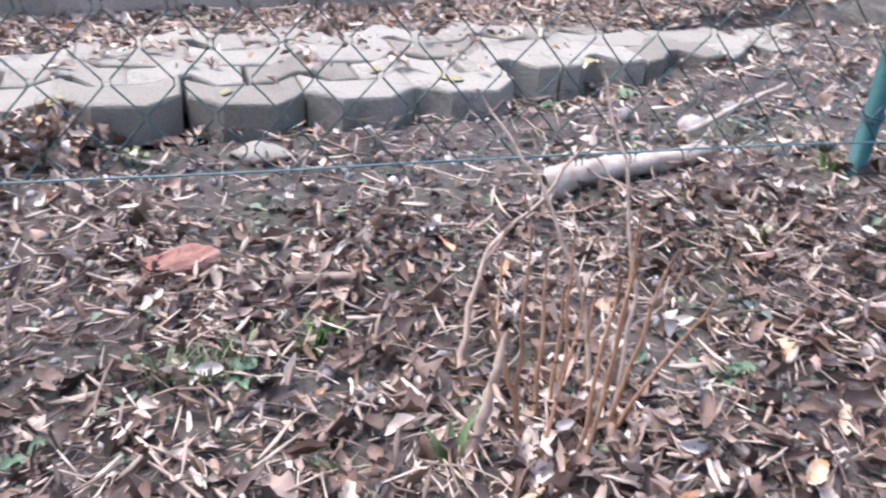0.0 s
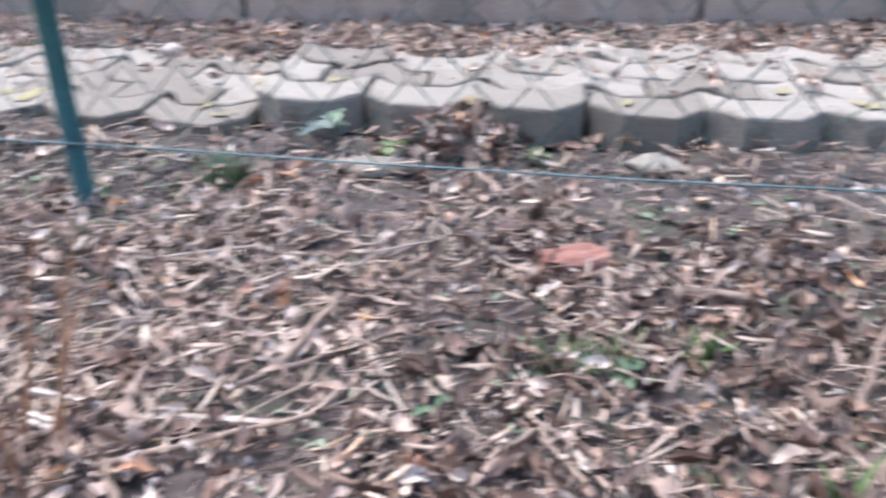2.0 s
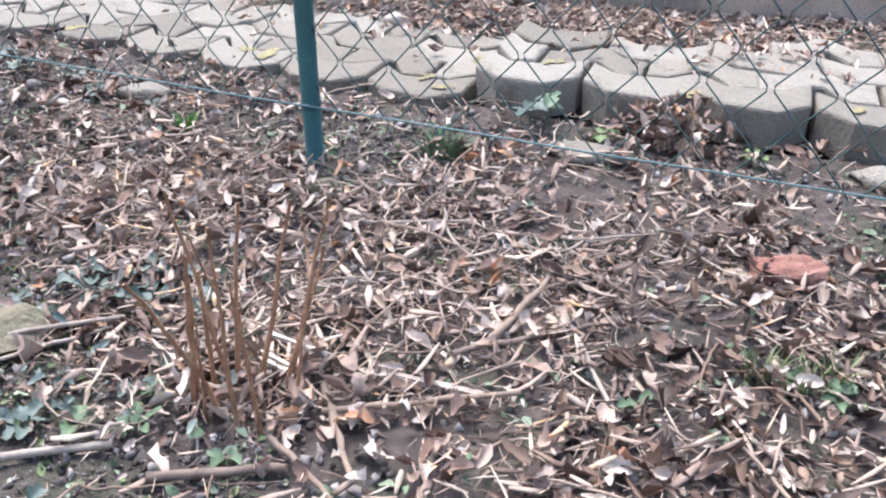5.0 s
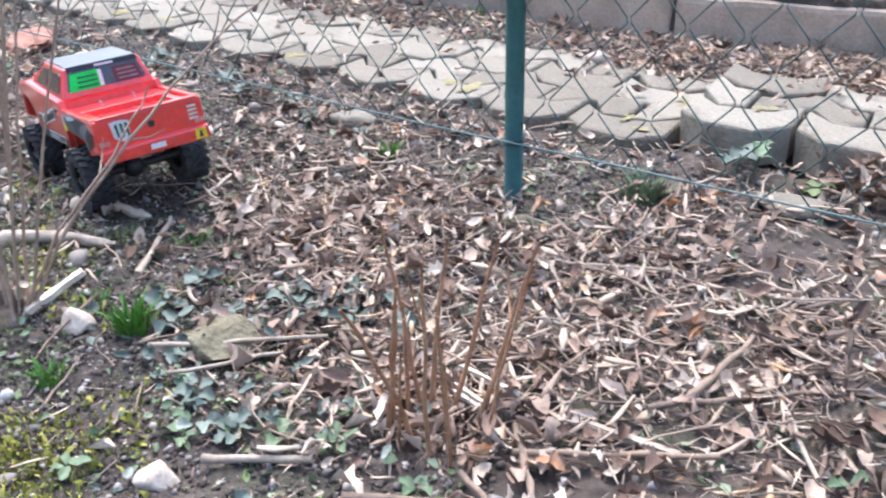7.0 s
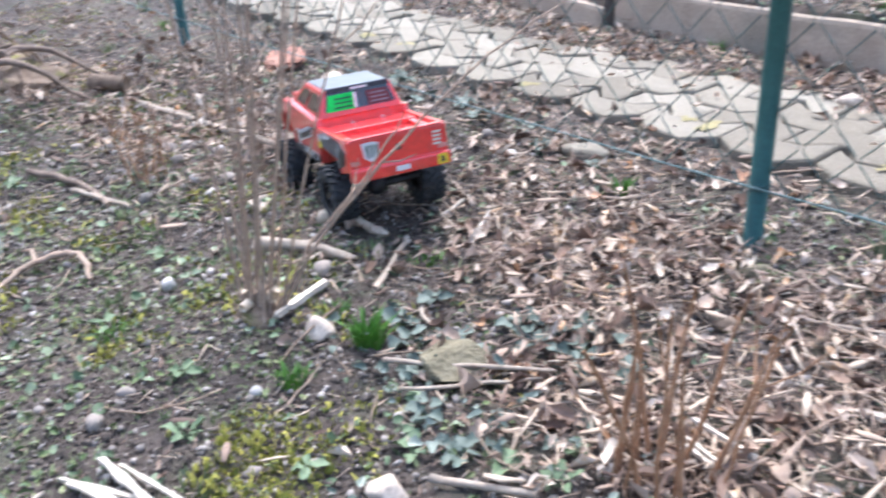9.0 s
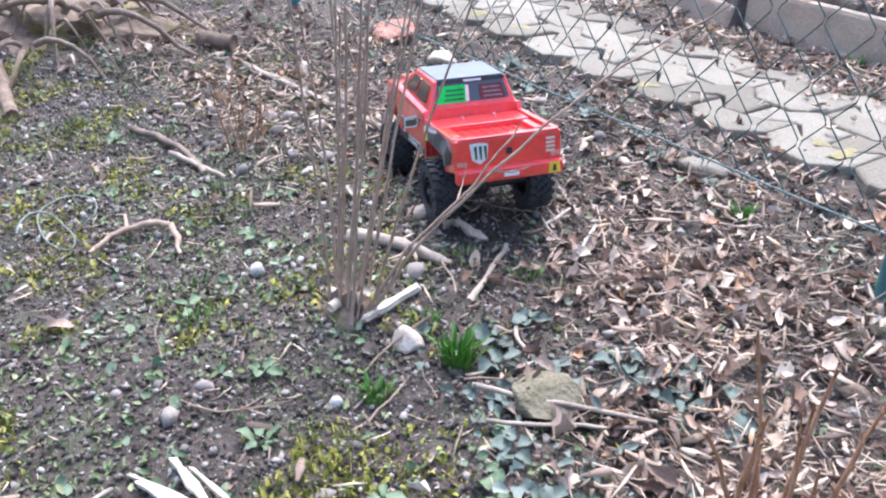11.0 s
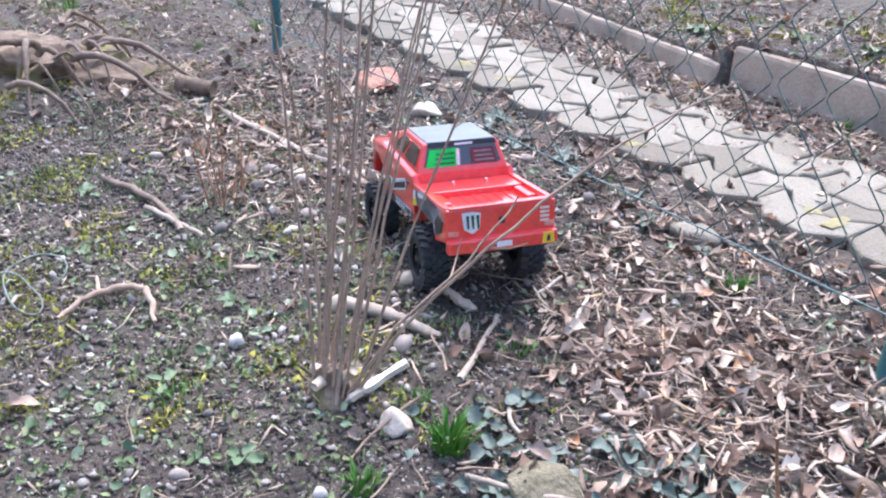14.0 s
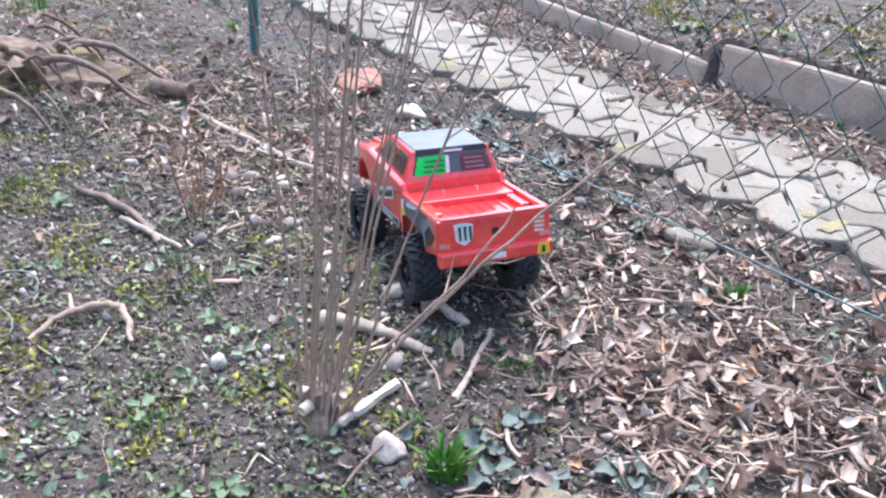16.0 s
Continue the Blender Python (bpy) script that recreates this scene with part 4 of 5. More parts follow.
def bramble(pts, thick, label):
    x, y = pts[0][:2]
    z = land(x, y)
    base = Vector((x, y, z))
    r = random.Random(int(x * 99))
    smooth = []
    for i in range(len(pts) - 1):
        for k in range(4):
            u = k / 4
            smooth.append(Vector(pts[i]).lerp(Vector(pts[i + 1]), u) + Vector((r.uniform(-1, 1), r.uniform(-1, 1), r.uniform(-1, 1))) * 0.003)
    smooth.append(Vector(pts[-1]))
    bm = tube(bmesh.new(), [p - base for p in smooth], [thick * (1 - 0.6 * i / len(smooth)) for i in range(len(smooth))], 7)
    for i in range(3, len(smooth) - 2, 4):
        b = smooth[i] - base
        d = Vector((r.uniform(-1, 1), r.uniform(-1, 1), r.uniform(0, 1))).normalized()
        tube(bm, [b, b + d * 0.03, b + d * 0.055 + Vector((0, 0, 0.01))], [thick * 0.5, thick * 0.4, thick * 0.2], 5)
    thing("dry_shoot", bm, STEM, label, "shoot", "", True, Matrix.Translation(base))


bramble([(-0.39, -0.74, 0.0), (-0.36, -0.66, 0.13), (-0.31, -0.52, 0.27), (-0.26, -0.38, 0.38), (-0.2, -0.24, 0.46)], 0.0032, "long thin arching grey-brown shoot of the shrub")
bramble([(-0.395, -0.75, 0.0), (-0.37, -0.67, 0.12), (-0.33, -0.58, 0.22), (-0.33, -0.5, 0.3)], 0.003, "thin leaning grey-brown shoot of the shrub")
bramble([(1.3, -0.46, 0.0), (1.3, -0.4, 0.12), (1.25, -0.33, 0.25), (1.19, -0.25, 0.33)], 0.0035, "thin dry arching shoot above the soil")
bramble([(1.33, -0.46, 0.0), (1.36, -0.4, 0.13), (1.35, -0.33, 0.27), (1.33, -0.26, 0.37)], 0.0032, "thin dry arching shoot above the soil")
bramble([(1.146, -0.503, 0.0), (1.156, -0.495, 0.05), (1.172, -0.482, 0.1), (1.184, -0.473, 0.148)], 0.0085, "thick cut grey-brown stem leaning over the soil")
bramble([(1.17, -0.35, 0.0), (1.19, -0.3, 0.06), (1.22, -0.26, 0.12), (1.3, -0.22, 0.17), (1.36, -0.2, 0.24)], 0.0045, "forked pale dry branch standing in litter")
bramble([(-1.6, -0.06, 0.0), (-1.55, -0.1, 0.06), (-1.6, -0.02, 0.12), (-1.66, 0.0, 0.22), (-1.6, 0.1, 0.3)], 0.005, "crooked grey dry branch sticking up")


# Root stump with roots
def root_stump():
    x, y = -2.15, -0.75
    top = root("tree_stump", pose(x, y, land(x, y) - 0.02), "old dark rotten stump with bare roots and moss", "stump")
    bm = bmesh.new()
    bmesh.ops.create_icosphere(bm, subdivisions=4, radius=0.2)
    for v in bm.verts:
        v.co *= 1 + 0.75 * noise.noise(v.co * 6) + 0.3 * noise.noise(v.co * 16) + 0.12 * noise.noise(v.co * 45)
        v.co.z *= 0.55
    part("trunk_base", bm, BARK, top, "dark mossy rotten wood")
    r = random.Random(4)
    for k in range(22):
        a, d = r.uniform(-1.9, 1.8), r.uniform(0.05, 0.3)
        b = a + r.uniform(-1.2, 1.2)
        p = Vector((d * math.cos(a), d * math.sin(a), 0.17 - 0.5 * d + r.uniform(-0.02, 0.02)))
        long, bend = r.uniform(0.1, 0.32), r.uniform(-0.6, 0.6)
        pts = []
        for i in range(7):
            u = i / 6
            q = p + Vector((long * u * math.cos(b + bend * u), long * u * math.sin(b + bend * u), (0.04 * math.sin(3 * u) - 0.14 * u * u) * r.uniform(0.7, 1.2)))
            pts.append(q)
        t = r.uniform(0.004, 0.013)
        part("bare_root", tube(bmesh.new(), pts, [t * (1 - 0.1 * i) for i in range(7)], 7), r.choice([STICK_DARK, STICK_DARK, BARK]), top, "", True)


root_stump()


# Green plants
def blade(bm, r, height, spreadout, wide):
    a = r.uniform(0, 2 * math.pi)
    f, h, lean = spreadout * math.sqrt(r.random()), height * r.uniform(0.5, 1.0), r.uniform(0.1, 0.7)
    b = a + r.uniform(-0.6, 0.6)
    rows = []
    for i in range(5):
        u = i / 4
        w = wide / 2 * (1 - u ** 2.2) + 0.0003
        c = Vector((f * math.cos(a) + lean * h * u * u * math.cos(b), f * math.sin(a) + lean * h * u * u * math.sin(b), h * (u - 0.25 * lean * u * u) - 0.003))
        side = Vector((-math.sin(b), math.cos(b), 0)) * w
        keel = Vector((math.cos(b), math.sin(b), 0)) * w * 0.5
        rows.append([bm.verts.new(c - side), bm.verts.new(c + keel), bm.verts.new(c + side)])
    for p, q in zip(rows, rows[1:]):
        for j in range(2):
            bm.faces.new((p[j], p[j + 1], q[j + 1], q[j]))


def blades(name, x, y, count, height, material, label, seed, spreadout=0.02, wide=0.007, apart=False):
    r = random.Random(seed)
    if apart:
        top = root(name, pose(x, y, land(x, y)), label, "plant")
        for k in range(count):
            bm = bmesh.new()
            blade(bm, r, height, spreadout, wide)
            part("leaf_blade", bm, material, top, "", True)
        return top
    bm = bmesh.new()
    for k in range(count):
        blade(bm, r, height, spreadout, wide)
    return thing(name, bm, material, label, "plant", "", True, pose(x, y, land(x, y)))


def rosette(x, y, count, size, material, label, seed, group="", height=0.02):
    r = random.Random(seed)
    top = root("weed", pose(x, y, land(x, y), 0, 0, r.uniform(0, 360)), label, "plant", group)
    for k in range(count):
        a = 2 * math.pi * k / count + r.uniform(-0.4, 0.4)
        s = size * r.uniform(0.5, 0.95)
        verts, faces = leaf_shape(s, s * r.uniform(0.6, 0.9), r.uniform(-0.5, 0.4), r.uniform(0.1, 0.5), 0, 7)
        bm = bmesh.new()
        reach = s * r.uniform(0.55, 0.9)
        m = Matrix.Rotation(a, 4, "Z") @ Matrix.Translation((reach, 0, height * r.uniform(0.5, 1.3))) @ Matrix.Rotation(r.uniform(-0.5, 0.2), 4, "Y") @ Matrix.Rotation(r.uniform(-0.4, 0.4), 4, "X")
        vs = [bm.verts.new(m @ Vector(v)) for v in verts]
        for f in faces:
            bm.faces.new([vs[i] for i in f])
        inner = m @ Vector((-s / 2, 0, 0))
        tube(bm, [(0, 0, -0.002), (inner.x * 0.5, inner.y * 0.5, inner.z * 0.7), inner], [0.0012, 0.001, 0.0008], 4)
        part("leaf", bm, material, top, "", True)


blades("sprouting_bulb", -0.234, -0.672, 70, 0.062, GRASS, "bright fresh-green tuft of sprouting bulb leaves", 1, 0.022, 0.007, True)
blades("sprouting_bulb", -0.232, -0.812, 40, 0.036, GRASS, "small bright-green grass tuft on soil", 2, 0.02, 0.005, True)
blades("sprouting_bulb", -0.316, 0.03, 34, 0.045, GRASS, "small bright-green sprout below the fence", 3, 0.015, 0.006, True)
blades("sprouting_bulb", 1.125, -0.5, 4, 0.1, GRASS_DULL, "single broad green bulb leaf standing upright", 9, 0.008, 0.014, True)
blades("grass_tuft", 0.205, 0.11, 60, 0.07, WEED, "dusty bluish-green feathery tuft by the fence", 4, 0.035, 0.006, True)
for i, (x, y, h) in enumerate(((-0.36, -0.45, 0.03), (-0.3, -0.43, 0.035), (-0.46, -0.5, 0.03), (-0.33, -0.66, 0.03), (0.9, -0.29, 0.05), (0.82, -0.31, 0.055), (1.0, -0.26, 0.05), (1.7, -0.13, 0.05), (1.62, -0.1, 0.03), (1.95, 0.05, 0.05), (0.86, -0.315, 0.055), (1.55, 0.64, 0.05), (-0.7, 0.95, 0.05), (-0.55, 1.05, 0.05), (-0.95, -0.75, 0.03), (-0.52, -0.95, 0.03), (-0.62, -0.92, 0.025), (-1.35, -0.72, 0.03), (1.1, -0.62, 0.04), (1.28, -0.65, 0.05), (-0.12, -1.02, 0.03), (-0.85, -0.75, 0.025), (1.0, -0.5, 0.03), (0.55, 1.3, 0.05), (-0.3, 1.08, 0.04), (-3.2, -0.5, 0.12), (-3.3, -0.4, 0.12), (-3.1, -0.45, 0.1), (-3.0, 0.2, 0.07), (-2.4, -0.2, 0.05), (-2.6, 0.1, 0.06), (-1.75, -0.5, 0.04), (-1.5, -0.9, 0.04))):
    blades("grass_tuft", x, y, 26, h, GRASS_DULL if i % 3 else GRASS, "thin low tuft of dull-green grass on soil", 20 + i, 0.025, 0.0035)
rosette(0.315, 0.3, 7, 0.055, WEED_BLUE, "broad pale-green leafy weed against the paving", 1, height=0.035)
rosette(0.345, 0.315, 5, 0.045, WEED, "broad green leafy weed against the paving", 2, height=0.04)
for i, (x, y, s, b) in enumerate(((0.69, -0.43, 0.03, 0), (0.855, -0.315, 0.028, 0), (0.91, -0.325, 0.03, 0), (-0.19, -0.625, 0.036, 1), (-0.16, -0.58, 0.04, 1), (-0.24, -0.6, 0.036, 1), (-0.13, -0.66, 0.036, 1), (-0.05, -0.5, 0.036, 1), (0.0, -0.47, 0.04, 1), (0.04, -0.52, 0.036, 1), (-0.1, -0.48, 0.034, 1), (-0.02, -0.42, 0.036, 1), (0.06, -0.42, 0.036, 1), (0.1, -0.46, 0.03, 1),
                                  (-0.26, -0.52, 0.034, 1), (0.11, -0.72, 0.034, 0), (0.17, -0.7, 0.03, 0), (0.05, -0.74, 0.034, 1), (0.0, -0.78, 0.03, 0), (-0.04, -0.72, 0.034, 1), (0.15, -0.64, 0.026, 0), (0.3, -0.7, 0.026, 0), (-0.45, 0.1, 0.034, 1), (-0.6, 0.1, 0.04, 1), (-0.7, 0.16, 0.04, 1), (-0.85, 0.12, 0.045, 1), (-0.95, 0.18, 0.045, 1), (-1.1, 0.15, 0.045, 1), (-1.25, 0.2, 0.05, 1), (-1.3, 0.05, 0.045, 1), (-0.55, -0.95, 0.03, 0), (-0.72, -0.78, 0.032, 0), (-0.35, -0.92, 0.028, 0), (-0.85, -0.66, 0.034, 0), (-1.35, -0.85, 0.034, 0), (-0.22, -0.98, 0.03, 0), (-0.05, -0.9, 0.03, 0),
                                  (1.05, -0.6, 0.034, 0), (0.82, -0.6, 0.032, 0), (1.35, -0.6, 0.03, 0), (1.6, -0.3, 0.034, 1), (1.5, -0.42, 0.03, 0), (1.9, 0.28, 0.045, 1), (1.75, 0.5, 0.05, 0), (1.6, 0.52, 0.045, 0), (-1.0, 1.15, 0.05, 0), (-0.8, 1.2, 0.05, 0), (-1.4, 1.2, 0.06, 0), (-0.4, 1.2, 0.045, 0))):
    rosette(x, y, 4 + i % 3, s, WEED_BLUE if b else WEED, "low weed with dull bluish-green rounded leaves" if b else "low green weed with small rounded leaves", 40 + i, "weeds on the bed", 0.014)


rosette(0.465, 0.285, 6, 0.03, GRASS_DULL, "yellowish-green weed at the foot of the paving", 3, height=0.02)
rosette(0.738, 0.305, 6, 0.03, GRASS_DULL, "yellowish-green weed at the foot of the paving", 4, height=0.02)


# Larger dry leaves that can be told apart
def big_leaves():
    meshes = []
    for k, (verts, faces) in enumerate((leaf_shape(1, 0.45, 0.6, 0.5, 0, 9), leaf_shape(1, 0.55, 0.35, 0.8, 3, 11), leaf_shape(1, 0.38, 0.9, 0.9, 0, 9), leaf_shape(1, 0.62, -0.5, 0.4, 2, 11))):
        bm = bmesh.new()
        vs = [bm.verts.new(v) for v in verts]
        for f in faces:
            bm.faces.new([vs[i] for i in f])
        tube(bm, [(-0.5, 0, verts[1][2]), (-0.62, 0.03, verts[1][2] + 0.03), (-0.72, 0.02, verts[1][2] + 0.02)], [0.014, 0.01, 0.008], 4)
        meshes.append(mesh_of("dry_leaf", bm, LITTER_LEAF, True))
    r = random.Random(17)
    for i, (x, y, z) in enumerate(strew(210, lambda x, y: mulch(x, y) if y < 0.95 else 0.1, 0.004, 91, (-1.0, 1.6, -0.8, 1.0))):
        ob = new("dry_leaf", meshes[r.randrange(4)])
        s = r.uniform(0.026, 0.046)
        ob.matrix_world = pose(x, y, z + 0.018, r.gauss(0, 18), r.gauss(0, 18), r.uniform(0, 360)) @ Matrix.Diagonal((s, s, s, 1))
        tagged(ob, "withered curled brown leaf lying on the mulch", "leaf", "dry leaves on the bed")


big_leaves()


# The model truck, nose along its own x, standing on z = 0
def plaque(parent, name, outline, plane, offset, material, label="", thick=0.0008):
    """A flat sticker or panel: outline in (x, z) on a side, (y, z) on the tail, (x, y) on top."""
    def at(p, d):
        if plane == "tail":
            return (-d, p[0], p[1])
        if plane == "top":
            return (p[0], p[1], d)
        return (p[0], d if plane == "left" else -d, p[1])
    bm = bmesh.new()
    a = [bm.verts.new(at(p, offset)) for p in outline]
    b = [bm.verts.new(at(p, offset + thick)) for p in outline]
    n = len(outline)
    for k in range(n):
        bm.faces.new((a[k], a[(k + 1) % n], b[(k + 1) % n], b[k]))
    bm.faces.new(a[::-1])
    bm.faces.new(b)
    bmesh.ops.recalc_face_normals(bm, faces=bm.faces)
    return part(name, bm, material, parent, label)


def slab_on(parent, name, quad, u0, u1, v0, v1, lift, material, label="", cut=0.0, thick=0.0012):
    """A panel on a slanting four-cornered face, given by fractions of it."""
    q = [Vector(c) for c in quad]
    normal = (q[3] - q[0]).cross(q[1] - q[0]).normalized()
    def at(u, v):
        return q[0].lerp(q[1], u).lerp(q[3].lerp(q[2], u), v)
    c = cut
    spots = [(u0 + c, v0), (u1 - c, v0), (u1, v0 + c), (u1, v1 - c), (u1 - c, v1), (u0 + c, v1), (u0, v1 - c), (u0, v0 + c)] if c else [(u0, v0), (u1, v0), (u1, v1), (u0, v1)]
    bm = bmesh.new()
    a = [bm.verts.new(at(*s) + normal * lift) for s in spots]
    b = [bm.verts.new(at(*s) + normal * (lift + thick)) for s in spots]
    n = len(spots)
    for k in range(n):
        bm.faces.new((a[k], a[(k + 1) % n], b[(k + 1) % n], b[k]))
    bm.faces.new(a[::-1])
    bm.faces.new(b)
    bmesh.ops.recalc_face_normals(bm, faces=bm.faces)
    return part(name, bm, material, parent, label)


def arch(cx, cz, r, n=12, a0=0.0, a1=math.pi):
    return [(cx + r * math.cos(a0 + (a1 - a0) * i / n), cz + r * math.sin(a0 + (a1 - a0) * i / n)) for i in range(n + 1)]


def rounded_prism(outline, lo, hi, r):
    bm = prism(bmesh.new(), outline, "y", lo, hi)
    caps = [f for f in bm.faces if len(f.verts) == len(outline)]
    bmesh.ops.bevel(bm, geom=list({e for f in caps for e in f.edges}), offset=r, segments=3, affect="EDGES", profile=0.6)
    return bm


def wheel(parent, x, side):
    """Rim, deep-lugged tyre and hub; side is 1 for the left."""
    R, W = 0.0555, 0.046
    y0 = side * 0.088
    bm = bmesh.new()
    prof = [(0.026, -0.42), (0.031, -0.42), (0.032, -0.3), (0.026, -0.22), (0.022, 0.1), (0.03, 0.2), (0.032, 0.42), (0.026, 0.42)]
    rings = [[bm.verts.new((r * math.cos(a), w * W, r * math.sin(a))) for a in (2 * math.pi * k / 28 for k in range(28))] for r, w in prof]
    for p, q in zip(rings, rings[1:]):
        for k in range(28):
            bm.faces.new((p[k], p[(k + 1) % 28], q[(k + 1) % 28], q[k]))
    for s in (0.12, -0.12):
        bmesh.ops.create_cone(bm, cap_ends=True, segments=28, radius1=0.0275, radius2=0.0275, depth=0.004, matrix=Matrix.Translation((0, s * W, 0)) @ Matrix.Rotation(math.pi / 2, 4, "X"))
    for k in range(6):
        a = 2 * math.pi * k / 6
        block_m = Matrix.Rotation(-a, 4, "Y") @ Matrix.Translation((0.017, side * 0.2 * W, 0)) @ Matrix.Diagonal((0.02, 0.008, 0.007, 1))
        bmesh.ops.create_cube(bm, size=1, matrix=block_m)
    rim = part("wheel", bm, PLASTIC, parent, "black spoked rim", True)
    rim.location = (x, y0, R)
    bm = bmesh.new()
    prof = [(0.031, -0.44), (0.037, -0.5), (0.046, -0.5), (0.0515, -0.42), (0.0525, -0.2), (0.053, 0), (0.0525, 0.2), (0.0515, 0.42), (0.046, 0.5), (0.037, 0.5), (0.031, 0.44)]
    rings = [[bm.verts.new((r * math.cos(a), w * W, r * math.sin(a))) for a in (2 * math.pi * k / 40 for k in range(40))] for r, w in prof]
    for p, q in zip(rings, rings[1:]):
        for k in range(40):
            bm.faces.new((p[k], p[(k + 1) % 40], q[(k + 1) % 40], q[k]))
    for k in range(22):
        for row, (w, skew, wide) in enumerate(((-0.36, 0.3, 0.3), (-0.12, -0.3, 0.2), (0.12, 0.3, 0.2), (0.36, -0.3, 0.3))):
            a = 2 * math.pi * (k + 0.5 * (row % 2)) / 22
            m = Matrix.Rotation(-a, 4, "Y") @ Matrix.Translation((0.0525, w * W, 0)) @ Matrix.Rotation(skew, 4, "X") @ Matrix.Diagonal((0.007, wide * W, 0.0085, 1))
            bmesh.ops.create_cube(bm, size=1, matrix=m)
    part("tyre", bm, RUBBER, rim, "black lugged rubber tyre with earth on it")
    bm = bmesh.new()
    bmesh.ops.create_cone(bm, cap_ends=True, segments=6, radius1=0.005, radius2=0.0045, depth=0.012, matrix=Matrix.Translation((0, side * 0.33 * W, 0)) @ Matrix.Rotation(math.pi / 2, 4, "X"))
    part("hub_nut", bm, STEEL, rim, "bright steel hub nut")
    for k in range(6):
        a = 2 * math.pi * (k + 0.5) / 6
        bm = bmesh.new()
        bmesh.ops.create_uvsphere(bm, u_segments=8, v_segments=5, radius=0.0018, matrix=Matrix.Translation((0.025 * math.cos(a), side * 0.3 * W, 0.025 * math.sin(a))))
        part("rim_bolt", bm, STEEL, rim, "bright bolt", True)


def truck(m):
    top = root("toy_truck", m, "red remote-controlled pickup truck with big black tyres", "toy truck")
    top.scale = (1.014, 1.014, 1.014)
    H = 0.094
    # nose, doors and sills
    outline = [(0.384, 0.122), (0.389, 0.150), (0.385, 0.180), (0.372, 0.193), (0.33, 0.199), (0.27, 0.204), (0.055, 0.187), (0.055, 0.104), (0.245, 0.104)]
    outline += arch(0.313, 0.112, 0.062, 12, math.pi - 0.12, 0.12)[0:]
    bm = rounded_prism(outline, -H, H, 0.008)
    for v in bm.verts:
        f = max(0.0, v.co.x - 0.3) / 0.09
        v.co.y *= (1 - 0.13 * f * f) * (1 - 0.35 * max(0.0, v.co.z - 0.175))
    part("front_body", bm, RED, top, "glossy red painted nose and doors")
    bm = block(bmesh.new(), 0.275, 0.368, -0.055, 0.055, 0.19, 0.2035, 0.004)
    for v in bm.verts:
        v.co.z += 0.003 * (0.37 - v.co.x) / 0.1 - 0.25 * abs(v.co.y) * 0.06
    part("bonnet", bm, RED, top, "red bonnet with raised middle")
    for s in (1, -1):
        plaque(top, "bonnet_scoop", [(0.29, s * 0.02), (0.335, s * 0.025), (0.335, s * 0.04), (0.29, s * 0.04)], "top", 0.2045, BLACK_PAINT, "black bonnet scoop sticker", 0.0015)
        plaque(top, "headlamp", [(0.36, 0.165), (0.384, 0.162), (0.382, 0.182), (0.362, 0.184)], "left" if s == 1 else "right", 0.0835, LAMP_CLEAR, "pale headlamp sticker", 0.002)
    part("grille", block(bmesh.new(), 0.385, 0.3905, -0.05, 0.05, 0.135, 0.172, 0.002), BLACK_PAINT, top, "black radiator grille")
    part("front_bumper", block(bmesh.new(), 0.376, 0.396, -0.074, 0.074, 0.113, 0.132, 0.005), RED, top, "red front bumper")
    # cab
    b, t = 0.187, 0.243
    base = [(0.268, 0.083, b + 0.013), (0.055, 0.086, b - 0.004), (0.055, -0.086, b - 0.004), (0.268, -0.083, b + 0.013)]
    roof = [(0.186, 0.066, t), (0.067, 0.068, t - 0.006), (0.067, -0.068, t - 0.006), (0.186, -0.066, t)]
    bm = bmesh.new()
    lo = [bm.verts.new(p) for p in base]
    hi = [bm.verts.new(p) for p in roof]
    for k in range(4):
        bm.faces.new((lo[k], lo[(k + 1) % 4], hi[(k + 1) % 4], hi[k]))
    bm.faces.new(hi)
    bm.faces.new(lo[::-1])
    bmesh.ops.recalc_face_normals(bm, faces=bm.faces)
    ups = [e for e in bm.edges if max(v.co.z for v in e.verts) > 0.22]
    bmesh.ops.bevel(bm, geom=ups, offset=0.005, segments=3, affect="EDGES", profile=0.6)
    cab = part("cab", bm, RED, top, "red cab with pillars")
    left = (base[1], base[0], roof[0], roof[1])
    right = (base[3], base[2], roof[2], roof[3])
    front = (base[0], base[3], roof[3], roof[0])
    back = (base[2], base[1], roof[1], roof[2])
    for quad, a0, a1, b0, b1 in ((left, 0.1, 0.46, 0.52, 0.86), (right, 0.54, 0.9, 0.14, 0.48)):
        slab_on(cab, "side_window", quad, a0, a1, 0.2, 0.82, 0.0005, GLASS, "dark tinted rear side window", 0.04)
        slab_on(cab, "side_window", quad, b0, b1, 0.2, 0.82, 0.0005, GLASS, "dark tinted front side window", 0.04)
    slab_on(cab, "windscreen", front, 0.06, 0.94, 0.08, 0.93, 0.0005, GLASS, "grey reflecting windscreen", 0.05)
    rear = slab_on(cab, "rear_window", back, 0.06, 0.94, 0.24, 0.92, 0.0005, GLASS, "dark rear window with stickers", 0.04)
    slab_on(rear, "visor", back, 0.04, 0.96, 0.86, 1.0, 0.0022, BLACK_PAINT, "black strip over the rear window")
    slab_on(rear, "green_sticker", back, 0.56, 0.92, 0.24, 0.8, 0.0022, GREEN_VINYL, "bright green sticker with dark bars")
    for k in range(3):
        slab_on(rear, "sticker_bar", back, 0.6, 0.83, 0.32 + 0.15 * k, 0.37 + 0.15 * k, 0.0036, DARK_GREEN, "dark bar on the green sticker", thick=0.0005)
